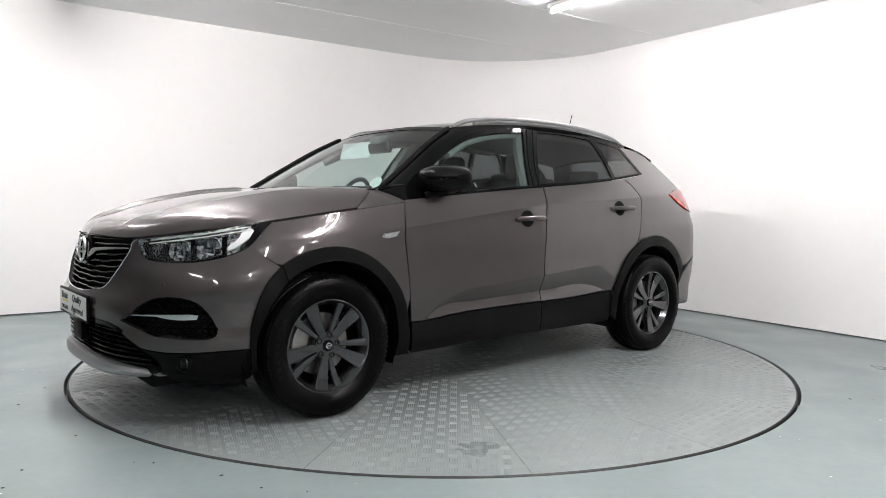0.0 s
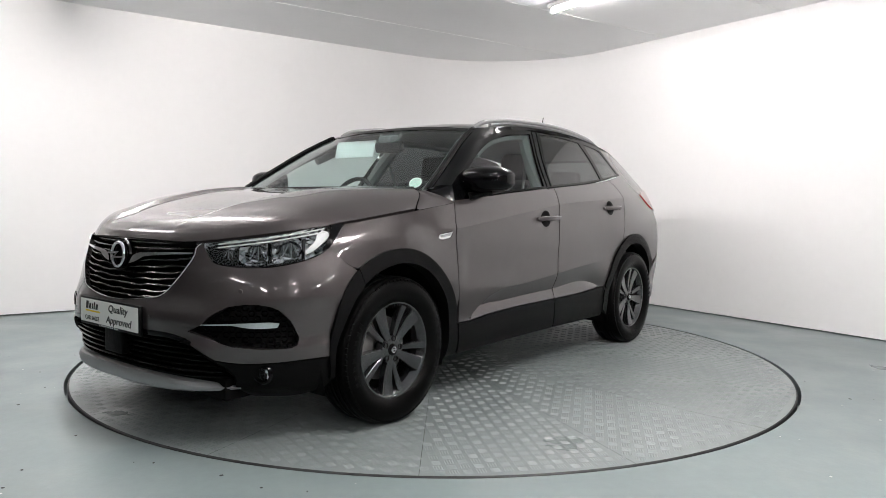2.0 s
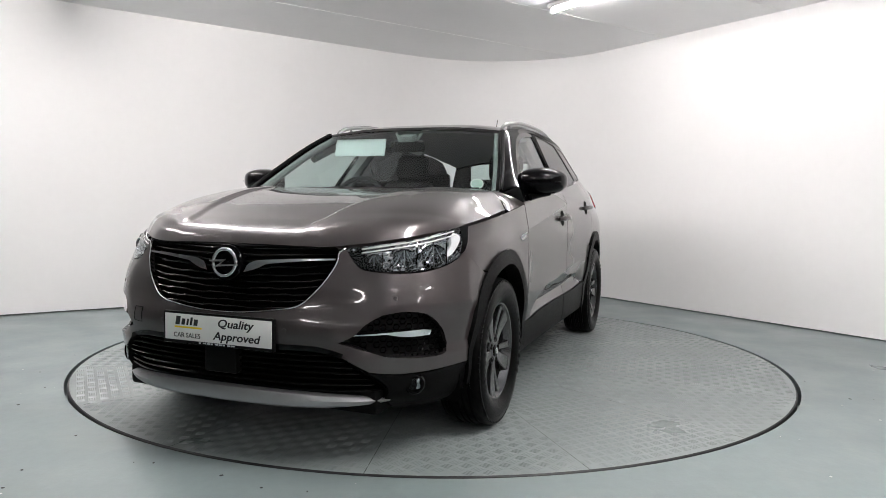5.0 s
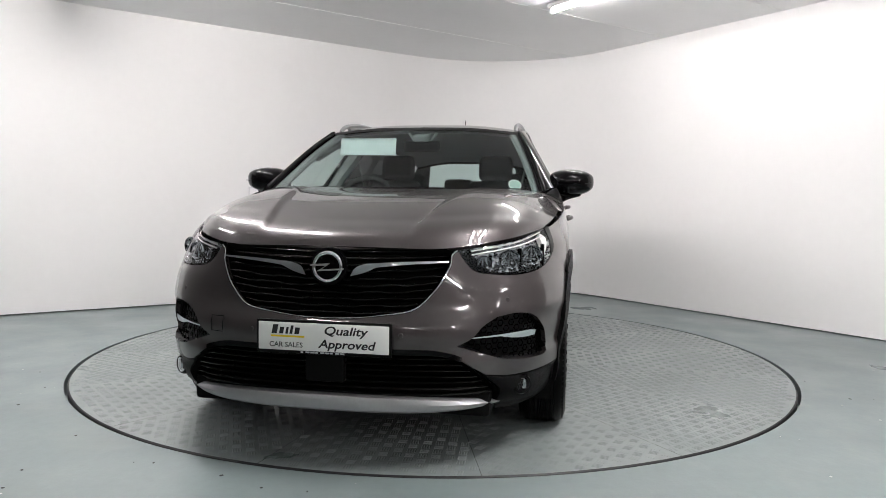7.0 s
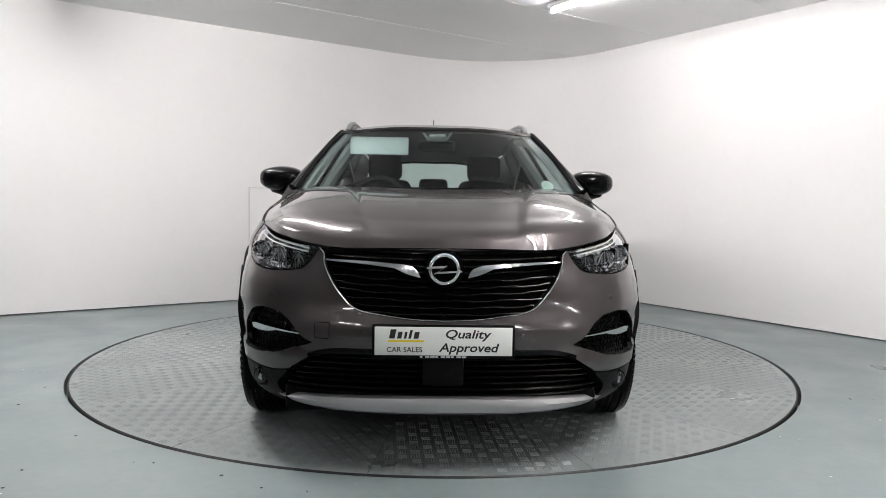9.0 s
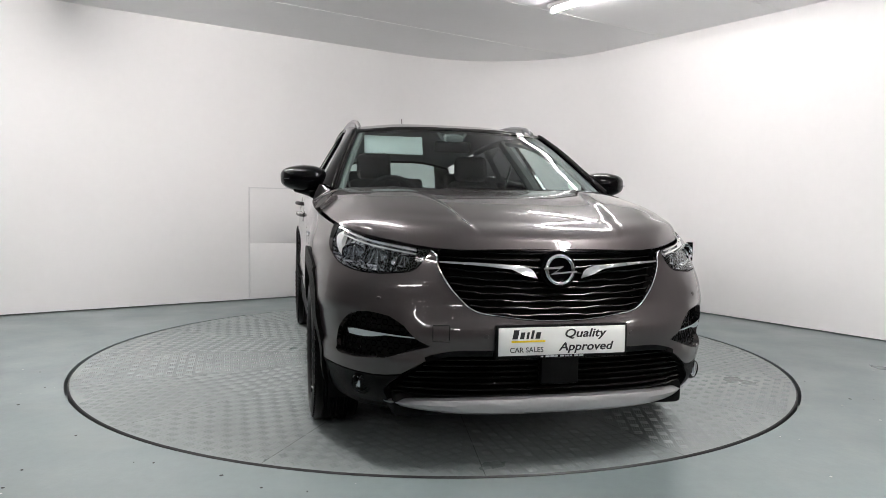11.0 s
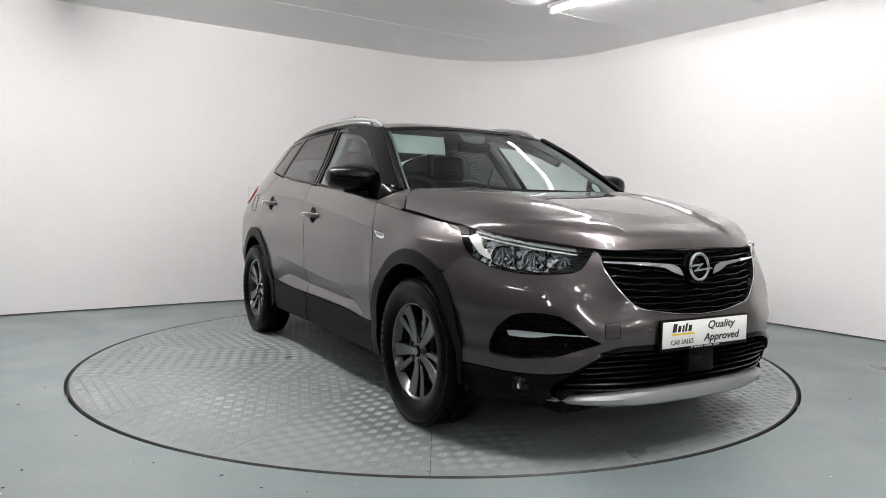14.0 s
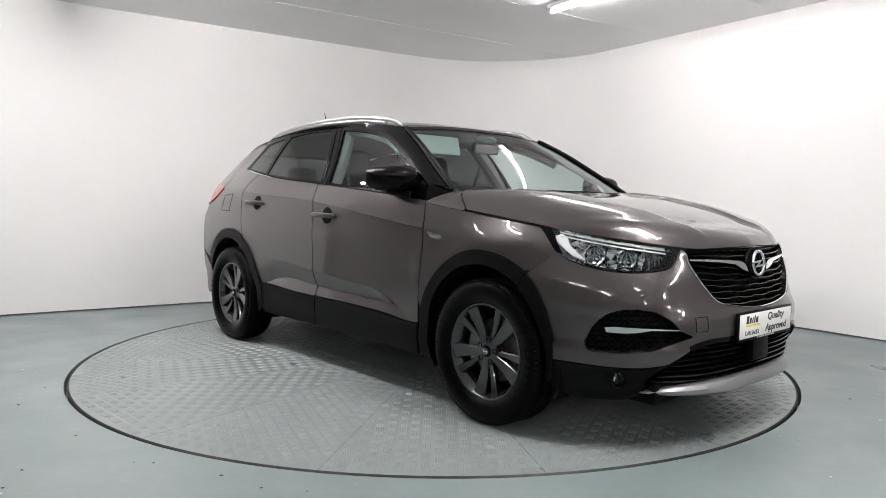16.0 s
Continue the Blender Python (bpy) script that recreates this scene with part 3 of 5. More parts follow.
quarter = curve2(
    arc(HUB_R, ARCH_R, 63.5, 150), [arc(HUB_R, ARCH_R, 63.5, 150)[-1], (-1.83, 0.60), (-1.95, 0.66), (-2.12, 0.70)],
    [(-2.12, 0.70), (-2.10, 0.85), (-2.02, 0.985)], [(-2.02, 0.985), (-1.83, 1.035), (-1.668, 1.126)], [(-1.668, 1.126), (-1.83, 1.165), (-1.98, 1.172)],
    [(-1.98, 1.172), (-1.88, 1.27), (-1.78, 1.345), (-1.64, 1.415)], [(-1.64, 1.415), (-1.45, 1.452), (-1.262, 1.464)],
    [(-1.262, 1.464), (-1.345, 1.365), (-1.415, 1.274)], [(-1.415, 1.274), (-1.25, 1.247), (-1.104, 1.228)],
    [(-1.104, 1.228), (-1.168, 1.183), (-1.212, 1.10), (-1.187, 0.978), (-1.157, 0.863), arc(HUB_R, ARCH_R, 63.5, 150)[0]])
both("rear_wing", panel(quarter, S_side, step=0.025, lines=CREASES[2:]), PAINT, car)

# black cladding along the sills and over the wheels
sill = curve2([(0.845, 0.408), (0.769, 0.406), (0.573, 0.424), (0.234, 0.437), (-0.155, 0.441)], [(-0.155, 0.441), (-0.160, 0.30), (-0.165, 0.26)],
              [(-0.165, 0.26), (0.34, 0.255), (0.83, 0.245)], [(0.83, 0.245), (0.845, 0.408)])
both("sill_cladding", panel(sill, S_side, lift=0.006, thick=0.05), PLASTIC, car, "matt black plastic sill cladding")
sill = curve2([(-0.165, 0.441), (-0.475, 0.446), (-0.765, 0.462), (-0.870, 0.464)], [(-0.870, 0.464), (-0.858, 0.34), (-0.85, 0.26)],
              [(-0.85, 0.26), (-0.50, 0.258), (-0.175, 0.26)], [(-0.175, 0.26), (-0.170, 0.30), (-0.165, 0.441)])
both("sill_cladding", panel(sill, S_side, lift=0.006, thick=0.05), PLASTIC, car, "matt black plastic sill cladding")
out, inn = arc(HUB_F, ARCH_F, 57.5, 190, 30), arc(HUB_F, ARCH_F_IN, 195, 55, 30)
both("arch_cladding", panel(curve2(out, [out[-1], (0.845, 0.25)], [(0.845, 0.25), (0.935, 0.25)], [(0.935, 0.25), inn[0]], inn, [inn[-1], out[0]]), S_side, lift=0.013, thick=0.07), PLASTIC, car, "matt black plastic wheel arch trim")
out, inn = arc(HUB_F, ARCH_F, -10, 56.5, 22), arc(HUB_F, ARCH_F_IN, 54, -10, 22)
both("arch_cladding", panel(curve2(out, [out[-1], inn[0]], inn, [inn[-1], out[0]]), S_side, lift=0.019, thick=0.07), PLASTIC, car, "matt black plastic wheel arch trim")
out, inn = arc(HUB_R, ARCH_R, -4, 152, 36), arc(HUB_R, 0.415, 158, -12, 36)
both("arch_cladding", panel(curve2(out, [out[-1], inn[0]], inn, [inn[-1], out[0]]), S_side, lift=0.013, thick=0.07), PLASTIC, car, "matt black plastic wheel arch trim")
# the rear bumper and tailgate
rear_b = curve2([(-1.79, 0.52), (-1.95, 0.64), (-2.12, 0.69)], [(-2.12, 0.69), (-2.17, 0.55), (-2.16, 0.40)], [(-2.16, 0.40), (-2.0, 0.30), (-1.78, 0.29)], [(-1.78, 0.29), (-1.755, 0.40), (-1.79, 0.52)])
both("bumper_corner", panel(rear_b, S_side), PAINT, car)
tail = curve2([(-1.672, 1.130), (-1.83, 1.161), (-1.98, 1.168)], [(-1.98, 1.168), (-2.06, 1.09), (-2.03, 0.988)], [(-2.03, 0.988), (-1.835, 1.040), (-1.672, 1.130)])
both("tail_light", panel(tail, S_side, lift=0.008, thick=0.03), REDLENS, car, "red tail light")
bm = bmesh.new()
rows = []
for z, x in ((0.26, -2.10), (0.40, -2.20), (0.60, -2.235), (0.80, -2.225), (1.0, -2.20), (1.12, -2.15)):
    e = S_side(np.array(-2.10), np.array(z))
    rows.append(spline([(x, 0, z), (x + 0.02, 0.35, z), (x * 0.5 + e[0] * 0.5, e[1] * 0.93, z), tuple(e)], 12))
grid(bm, mirrored(rows), flip=True)
part("tailgate", bm, PAINT, car)
bm = bmesh.new()
for s in (1, -1):
    grid(bm, [[(-2.15, 0, 1.12), (-2.13, s * 0.45, 1.12), (-2.04, s * 0.66, 1.12)], [(-2.13, 0, 1.16), (-2.10, s * 0.45, 1.16), (-2.0, s * 0.62, 1.16)]], flip=s > 0)
    grid(bm, [[(-2.10, s * 0.45, 1.16), (-1.94, s * 0.40, 1.42)], [(-2.0, s * 0.62, 1.16), (-1.82, s * 0.50, 1.41)]], flip=s < 0)
part("tailgate_frame", bm, GLOSS, car)
bm = bmesh.new()
grid(bm, [[(-2.13, 0, 1.16), (-2.10, 0.45, 1.16)], [(-1.97, 0, 1.43), (-1.94, 0.40, 1.42)]])
grid(bm, [[(-2.13, 0, 1.16), (-2.10, -0.45, 1.16)], [(-1.97, 0, 1.43), (-1.94, -0.40, 1.42)]], flip=True)
part("rear_window", bm, GLASS, car, "rear window glass")

# bonnet, windscreen, roof
bm = bmesh.new()
rows = loft(HOOD, 72, 72)
for i, r in enumerate(rows):
    t = i / 71
    for p in r:
        yc = 0.27 + 0.20 * t
        p[2] += 0.013 * smooth((abs(p[1]) - yc) / 0.032) * smooth((0.75 - abs(p[1])) / 0.22) * smooth(t / 0.15) * smooth((1 - t) / 0.12)
rows = mirrored(rows)
grid(bm, rows, flip=True)
rim = [rows[-1], rows[-1] - np.array((0.0, 0, 0.03))]
grid(bm, rim, flip=True)
grid(bm, [rows[0], rows[0] + np.array((-0.03, 0, -0.012))])
for i in (0, -1):
    e = np.array([r[i] for r in rows])
    grid(bm, [e, e - np.array((0, 0.02 * np.sign(e[0][1]), 0.03))], flip=i == 0)
bmesh.ops.recalc_face_normals(bm, faces=bm.faces[:])
part("bonnet", bm, PAINT, car, angle=50)
bm = bmesh.new()
rows = mirrored(loft(SCREEN, 20, 20))
grid(bm, rows, flip=True)
part("windscreen", bm, GLASS, car, "clear windscreen", angle=None)
# black band printed round the windscreen
bm = bmesh.new()
grid(bm, [rows[-1] + np.array((0.002, 0, 0.002)), rows[-2] + np.array((0.002, 0, 0.002))])
for i, j in ((0, 1), (-1, -2)):
    grid(bm, [[np.array(r[i]) + (0.003, 0, 0.002) for r in rows], [np.array(r[i]) * 0.55 + np.array(r[j]) * 0.45 + (0.003, 0, 0.002) for r in rows]])
bmesh.ops.recalc_face_normals(bm, faces=bm.faces[:])
part("windscreen_border", bm, GLOSS, car)
bm = bmesh.new()
rows = mirrored(loft(ROOF, 48, 18))
grid(bm, rows)
grid(bm, [rows[-1], rows[-1] + np.array((0.05, 0, -0.05))])
bmesh.ops.recalc_face_normals(bm, faces=bm.faces[:])
part("roof", bm, GLOSS, car, "gloss black roof", angle=60)
bm = bmesh.new()
grid(bm, [r - np.array((0, 0, 0.035)) for r in rows], flip=True)
part("headliner", bm, HEADLINER, car, "pale headliner", angle=None)

# side windows: a gloss black frame with openings, and the panes
top_line = [(0.868, 1.128), (0.645, 1.257), (0.422, 1.380), (0.259, 1.446), (0.045, 1.492), (-0.311, 1.528), (-0.676, 1.528), (-1.032, 1.507), (-1.255, 1.478)]
frame_out = curve2([(0.887, 1.048), (0.56, 1.081), (0.107, 1.121), (-0.204, 1.146), (-0.735, 1.190), (-1.054, 1.231), (-1.408, 1.276)],
                   [(-1.408, 1.276), (-1.340, 1.365), (-1.255, 1.462)], [(-1.255, 1.462), top_line[-1]], top_line[::-1], [top_line[0], (0.887, 1.048)])
win_f = curve2([(0.700, 1.085), (0.432, 1.103), (0.107, 1.134), (-0.088, 1.150)], [(-0.088, 1.150), (-0.15, 1.32), (-0.235, 1.497)],
               [(-0.235, 1.497), (0.055, 1.464), (0.271, 1.414), (0.44, 1.342), (0.60, 1.255), (0.700, 1.19)], [(0.700, 1.19), (0.700, 1.085)])
win_r = curve2([(-0.190, 1.160), (-0.555, 1.188), (-0.968, 1.228)], [(-0.968, 1.228), (-0.955, 1.36), (-0.905, 1.492)],
               [(-0.905, 1.492), (-0.66, 1.507), (-0.372, 1.505)], [(-0.372, 1.505), (-0.27, 1.33), (-0.190, 1.160)])
win_q = curve2([(-1.010, 1.236), (-1.20, 1.258), (-1.372, 1.282)], [(-1.372, 1.282), (-1.31, 1.365), (-1.225, 1.452)], [(-1.225, 1.452), (-1.09, 1.472), (-0.975, 1.482)], [(-0.975, 1.482), (-1.0, 1.36), (-1.010, 1.236)])
both("window_frame", panel(frame_out, S_side, [win_f, win_r, win_q], thick=0.02), GLOSS, car, "gloss black window frame")
both("front_side_window", panel(win_f, S_side, lift=-0.006, thick=0), GLASS, car, "clear front side window")
both("rear_side_window", panel(win_r, S_side, lift=-0.004, thick=0), TINT, car, "dark tinted rear side window")
both("quarter_window", panel(win_q, S_side, lift=-0.003, thick=0), TINT, car, "dark tinted quarter window")


def along_side(points, lift=0.003):
    p = np.array(spline(points, 40))
    q = S_side(p[:, 0], p[:, 1])
    q[:, 1] += lift
    return q


bm = bmesh.new()
tube(bm, along_side([(0.69, 1.079), (0.432, 1.096), (0.107, 1.126), (-0.204, 1.151), (-0.735, 1.194), (-1.054, 1.235), (-1.40, 1.279)]), 0.005, 6)
both("waist_moulding", bm, GLOSS, car)
for pts in ([(-0.115, 1.13), (-0.18, 1.33), (-0.275, 1.515)], [(-0.165, 1.135), (-0.235, 1.33), (-0.335, 1.518)]):
    bm = bmesh.new()
    tube(bm, along_side(pts, 0.001), 0.004, 6)
    both("door_seal", bm, RUBBER, car)
# Added black bar: the pillar's edge reads dark despite its bright reflection.
bm = bmesh.new()
tube(bm, [p + np.array((0.0, 0.010, 0.006)) for p in spline(SCREEN[-1], 30)], [0.006] + [0.012] * 28 + [0.006], 8)
both("dark_pillar_edge", bm, PLASTIC, car, "matt black bar added to darken the pillar's edge")
# A-pillars: from the window frame over to the windscreen and the roof's edge
edge = np.concatenate([spline(SCREEN[-1], 14), spline([ROOF[-1][0], ROOF[-1][1], ROOF[-1][2], ROOF[-1][3], ROOF[-1][4]], 22)])
low = spline(top_line, 36)
low3 = S_side(low[:, 0], low[:, 1])
bm = bmesh.new()
rows = []
for a, b in zip(low3, edge):
    m = (a + b) / 2 + np.array((0.004, 0.006, 0.010))
    rows.append(spline([a, m, b], 6))
grid(bm, rows)
bmesh.ops.recalc_face_normals(bm, faces=bm.faces[:])
both("roof_pillar", bm, GLOSS, car, "gloss black roof pillar")
# painted corners beside the windscreen's foot, and the cowl under it
end = loft(HOOD, 56, 36)[-1]
k3 = int(np.argmin([p[0] for p in end]))
top = spline([np.array((1.000, 0.765, 1.096)), *end[k3 + 1:]], 24)
top = top + np.array((-0.005, 0.003, 0.0))
lowx = np.linspace(0.890, 1.168, 24)
lowl = S_side(lowx, np.interp(lowx, [0.89, 0.899, 1.14, 1.168], [1.040, 1.036, 1.003, 0.999]))
bm = bmesh.new()
grid(bm, [spline([a, (a + b) / 2 + np.array((0, 0.004, 0.003)) * min(1.0, 8 * np.linalg.norm(a - b)), b], 7) for a, b in zip(top, lowl)])
bmesh.ops.recalc_face_normals(bm, faces=bm.faces[:])
both("wing_corner", bm, PAINT, car)
foot = [top[0], *S_side(np.array([0.890, 0.887, 0.878, 0.868]), np.array([1.040, 1.048, 1.088, 1.128])), np.array((0.985, 0.765, 1.100))]
mid = sum(foot) / len(foot) + np.array((0.002, 0.004, 0.004))
bm = bmesh.new()
V, c = [bm.verts.new(p) for p in foot], bm.verts.new(mid)
for a, b in zip(V, V[1:] + V[:1]):
    bm.faces.new((a, b, c))
bmesh.ops.recalc_face_normals(bm, faces=bm.faces[:])
both("pillar_foot", bm, GLOSS, car)
bm = bmesh.new()
V = [bm.verts.new(mid + (p - mid) * 1.2 + np.array((-0.012, -0.022, -0.012))) for p in foot]
c = bm.verts.new(mid + np.array((-0.012, -0.022, -0.012)))
for a, b in zip(V, V[1:] + V[:1]):
    bm.faces.new((a, b, c))
bmesh.ops.recalc_face_normals(bm, faces=bm.faces[:])
both("pillar_foot_backing", bm, DARK, car)
bm = bmesh.new()
base = mirrored([[np.array(p) for p in loft(SCREEN, 20, 20)[0]]])[0]
rear = mirrored([end[:k3 + 1]])[0]
rear = spline(rear, len(base))
grid(bm, [rear - np.array((0.0, 0, 0.016)), (rear + base) / 2 - np.array((0, 0, 0.014)), base - np.array((-0.004, 0, 0.004))])
bmesh.ops.recalc_face_normals(bm, faces=bm.faces[:])
part("cowl", bm, PLASTIC, car, "black plastic cowl")


def wiper(a, b, c):
    bm = bmesh.new()
    tube(bm, spline([a, b, c], 14), [0.010] * 4 + [0.006] * 10, 6)
    return bm


part("wiper", wiper((1.04, -0.50, 1.103), (1.085, -0.15, 1.110), (1.06, 0.25, 1.112)), PLASTIC, car)
part("wiper", wiper((1.07, 0.10, 1.104), (1.03, 0.42, 1.112), (0.94, 0.64, 1.114)), PLASTIC, car)

# roof rails and aerial
bm = bmesh.new()
rail = spline([(0.315, 0.568, 1.490), (0.24, 0.566, 1.522), (0.081, 0.565, 1.552), (-0.404, 0.566, 1.584), (-1.03, 0.55, 1.562), (-1.335, 0.525, 1.522), (-1.46, 0.512, 1.480)], 60)
tube(bm, rail, [0.009] + [0.0135] * 58 + [0.009], 10, flat=1.0)
tube(bm, [p - np.array((0, 0, 0.022)) for p in rail[6:54]], 0.012, 8)
both("roof_rail", bm, SATIN, car, "satin silver roof rail")
bm = bmesh.new()
lathe(bm, [(0, 0.03), (0.012, 0.028), (0.022, 0.0), (0.024, -0.02)], 14, "z")
aerial = part("aerial", bm, GLOSS, car, "short black roof aerial", m=pose(-1.40, 0, 1.552))
bm = bmesh.new()
tube(bm, [(0, 0, 0.02), (-0.065, 0, 0.220)], [0.005, 0.0028], 8)
part("aerial_rod", bm, PLASTIC, aerial)


def mirror_unit(s):
    bm = bmesh.new()
    bmesh.ops.create_uvsphere(bm, u_segments=36, v_segments=22, radius=1.0)
    for v in bm.verts:
        x, y, z = v.co
        x, y, z = [math.copysign(abs(c) ** 0.62, c) for c in (x, y, z)]
        rear = x < -0.55
        x = max(x, -0.55)
        v.co = ((0.125 * x) * (1 - 0.22 * max(0, y)) + 0.02 - 0.045 * max(0, y) ** 2, 0.128 * y, (0.078 - 0.018 * max(0, y)) * z + 0.006 * y - 0.012 * max(0, x) * z)
    body = part("door_mirror", bm, GLOSS, car, "gloss black door mirror", m=pose(0.650, 0.915, 1.160) if s > 0 else pose(0.650, -0.915, 1.160) @ Matrix.Diagonal((1, -1, 1, 1)))
    bm = bmesh.new()
    grid(bm, [[(-0.052, 0.105 * math.cos(a) * r, 0.060 * math.sin(a) * r) for a in np.linspace(0, 2 * math.pi, 25)] for r in (0.01, 1.0)])
    bmesh.ops.recalc_face_normals(bm, faces=bm.faces[:])
    part("mirror_glass", bm, CHROME, body, "mirror glass")
    bm = bmesh.new()
    tube(bm, spline([(0.10, -0.055, -0.090), (0.07, -0.03, -0.080), (0.02, 0.04, -0.06)], 8), [0.035, 0.033, 0.032, 0.031, 0.03, 0.03, 0.03, 0.03], 12, flat=0.6)
    part("mirror_arm", bm, PLASTIC, body, "black mirror arm")
    bm = bmesh.new()
    tube(bm, spline([(0.135, -0.06, -0.012), (0.122, 0.03, -0.010), (0.075, 0.11, -0.002)], 10), 0.007, 8, flat=0.6)
    part("indicator", bm, LENS, body, "clear mirror indicator")
    return body


for s in (1, -1):
    mirror_unit(s)


def door_handle(parents, x, z):
    """A painted bar over a flat dark patch that stands in for a shaded hollow."""
    y = float(side_y(x, z))
    for parent, s in zip(parents, (1, -1)):
        bm = bmesh.new()
        n = 28
        c = S_side(np.array([x]), np.array([z]))[0]
        for r0, r1 in ((0.0, 1.0),):
            ring = [[S_side(np.array(x + 0.008 + 0.058 * r * math.cos(a)), np.array(z + 0.050 * r * math.sin(a))) + np.array((0, 0.0022 - 0.0005 * (1 - r), 0)) for a in np.linspace(0, 2 * math.pi, n)] for r in (0.02, 0.5, 1.0)]
            grid(bm, [[p * np.array((1, s, 1)) for p in r] for r in ring])
        bmesh.ops.recalc_face_normals(bm, faces=bm.faces[:])
        shade_patch = part("handle_shade", bm, DARK, parent, "flat dark patch in place of the shaded hollow behind the handle")
        bm = bmesh.new()
        pts = [(x + 0.105, y + 0.004, z - 0.004), (x + 0.07, y + 0.022, z), (x, y + 0.036, z + 0.003), (x - 0.08, y + 0.032, z + 0.004), (x - 0.118, y + 0.024, z + 0.004), (x - 0.125, y + 0.006, z + 0.003)]
        tube(bm, [p * np.array((1, s, 1)) for p in spline(pts, 22)], [0.010, 0.013] + [0.0145] * 18 + [0.014, 0.010], 10, flat=1.0)
        for v in bm.verts:
            v.co.z = z + (v.co.z - z) * 1.05
        bmesh.ops.recalc_face_normals(bm, faces=bm.faces[:])
        part("door_handle", bm, PAINT, parent)


door_handle(door_front, -0.012, 0.950)
door_handle(door_rear, -0.935, 1.020)
bm = panel(curve2([(0.945, 0.890), (1.045, 0.878)], [(1.045, 0.878), (1.058, 0.862)], [(1.058, 0.862), (1.045, 0.856), (0.965, 0.862)], [(0.965, 0.862), (0.945, 0.890)]), S_side, lift=0.004, thick=0.006)
badge = both("wing_badge", bm, CHROME, car, "small chrome wing badge")
bm = panel(curve2([(0.958, 0.884), (1.042, 0.874)], [(1.042, 0.874), (1.038, 0.864)], [(1.038, 0.864), (0.972, 0.868)], [(0.972, 0.868), (0.958, 0.884)]), S_side, lift=0.0055, thick=0)
for b, m in zip(badge, (bm, flipped_y(bm))):
    part("badge_inlay", m, SATIN, b)
flap = outline([(-1.40, 0.955), (-1.57, 0.960), (-1.575, 1.075), (-1.405, 1.085)], step=0.02)
bm = bmesh.new()
pts = np.array([S_side(np.array(x), np.array(z)) * (1, -1, 1) for x, z in flap])
pts[:, 1] -= 0.0006
tube(bm, pts, 0.0022, 5, closed=True)
part("fuel_flap_seam", bm, DARK, car)

# ---- the nose ----
def sym(half):
    """A whole outline from its half, given from the middle (q = 0) round to the middle."""
    return half + [(-q, z) for q, z in half[::-1] if q > 1e-6]


grille_edge = [(0, 0.588), (0.05, 0.591), (0.116, 0.605), (0.170, 0.624), (0.209, 0.684), (0.234, 0.745), (0.249, 0.800), (0.252, 0.832)]
lower_edge = [(0.266, 0.436), (0.229, 0.458), (0.134, 0.465), (0, 0.467)]
lamp_low = [(0.264, 0.846), (0.278, 0.808), (0.297, 0.774), (0.330, 0.763), (0.367, 0.758), (0.415, 0.762), (0.455, 0.774), (0.494, 0.794), (0.520, 0.814), (0.541, 0.838)]
lamp_top = [(0.590, 0.938), (0.531, 0.924), (0.414, 0.886), (0.317, 0.862), (0.264, 0.850)]
bumper = curve2(grille_edge, [(0.252, 0.832), (0.262, 0.848)], lamp_low[:1] + [(q, z - 0.005) for q, z in lamp_low[1:]], [(0.541, 0.833), (0.548, 0.815)], [(0.548, 0.815), (0.575, 0.778), (0.612, 0.735)],
                [(0.612, 0.735), (0.590, 0.670), (0.562, 0.556), (0.550, 0.436), (0.548, 0.376)], [(0.548, 0.376), (0.467, 0.372), (0.41, 0.366), (0.360, 0.366), (0.313, 0.380)], [(0.313, 0.380), (0.266, 0.436)], lower_edge, [(0, 0.467), (0, 0.4671)])
nook = curve2([(0.255, 0.493), (0.285, 0.522), (0.306, 0.563), (0.337, 0.598)], [(0.337, 0.598), (0.381, 0.609), (0.416, 0.599), (0.452, 0.545), (0.472, 0.470)], [(0.472, 0.470), (0.466, 0.432), (0.416, 0.424), (0.345, 0.437)], [(0.345, 0.437), (0.285, 0.475), (0.255, 0.493)])
mir = lambda o: [(-q, z) for q, z in o][::-1]
half = [p for p in bumper if p[0] >= 0]
part("front_bumper", panel(sym(half), S_wrap, [nook, mir(nook)], step=0.022, thick=0.02), PAINT, car)
# recessed housings of the side intakes
for o in (nook, mir(nook)):
    s = 1 if o[0][0] > 0 else -1
    back = part("intake", panel(o, S_wrap, lift=-0.045, thick=-0.045, step=0.02), PLASTIC, car, "black honeycomb side intake")
    bm = bmesh.new()
    for i in range(9):
        for j in range(8):
            q, z = 0.275 + 0.024 * i + (0.012 if j % 2 else 0), 0.435 + 0.022 * j
            if inside(nook, q, z):
                c = S_wrap(np.array(q), np.array(z)) - np.array((0.038, 0.010, 0))
                c2 = S_wrap(np.array(q + 0.01), np.array(z)) - np.array((0.038, 0.010, 0))
                d = Vector(c2 - c).normalized()
                ring = [Vector(c) + d * 0.013 * math.cos(a) + Vector((0, 0, 0.012 * math.sin(a))) for a in np.linspace(0, 2 * math.pi, 7)[:-1]]
                tube(bm, [(p.x, p.y * s, p.z) for p in ring], 0.0028, 4, closed=True)
    tagged(part("honeycomb", bm, GLOSS, back), kind="stuff")
    bm = panel(curve2([(0.266, 0.522), (0.35, 0.530), (0.416, 0.535)], [(0.416, 0.535), (0.434, 0.530)], [(0.434, 0.530), (0.430, 0.511)], [(0.430, 0.511), (0.40, 0.508), (0.371, 0.512), (0.346, 0.522)], [(0.346, 0.522), (0.266, 0.519)], [(0.266, 0.517), (0.266, 0.522)]), S_wrap, lift=-0.006, thick=0.025, step=0.010)
    part("intake_blade", bm if s > 0 else flipped_y(bm), CHROME, back, "chrome blade across the intake")

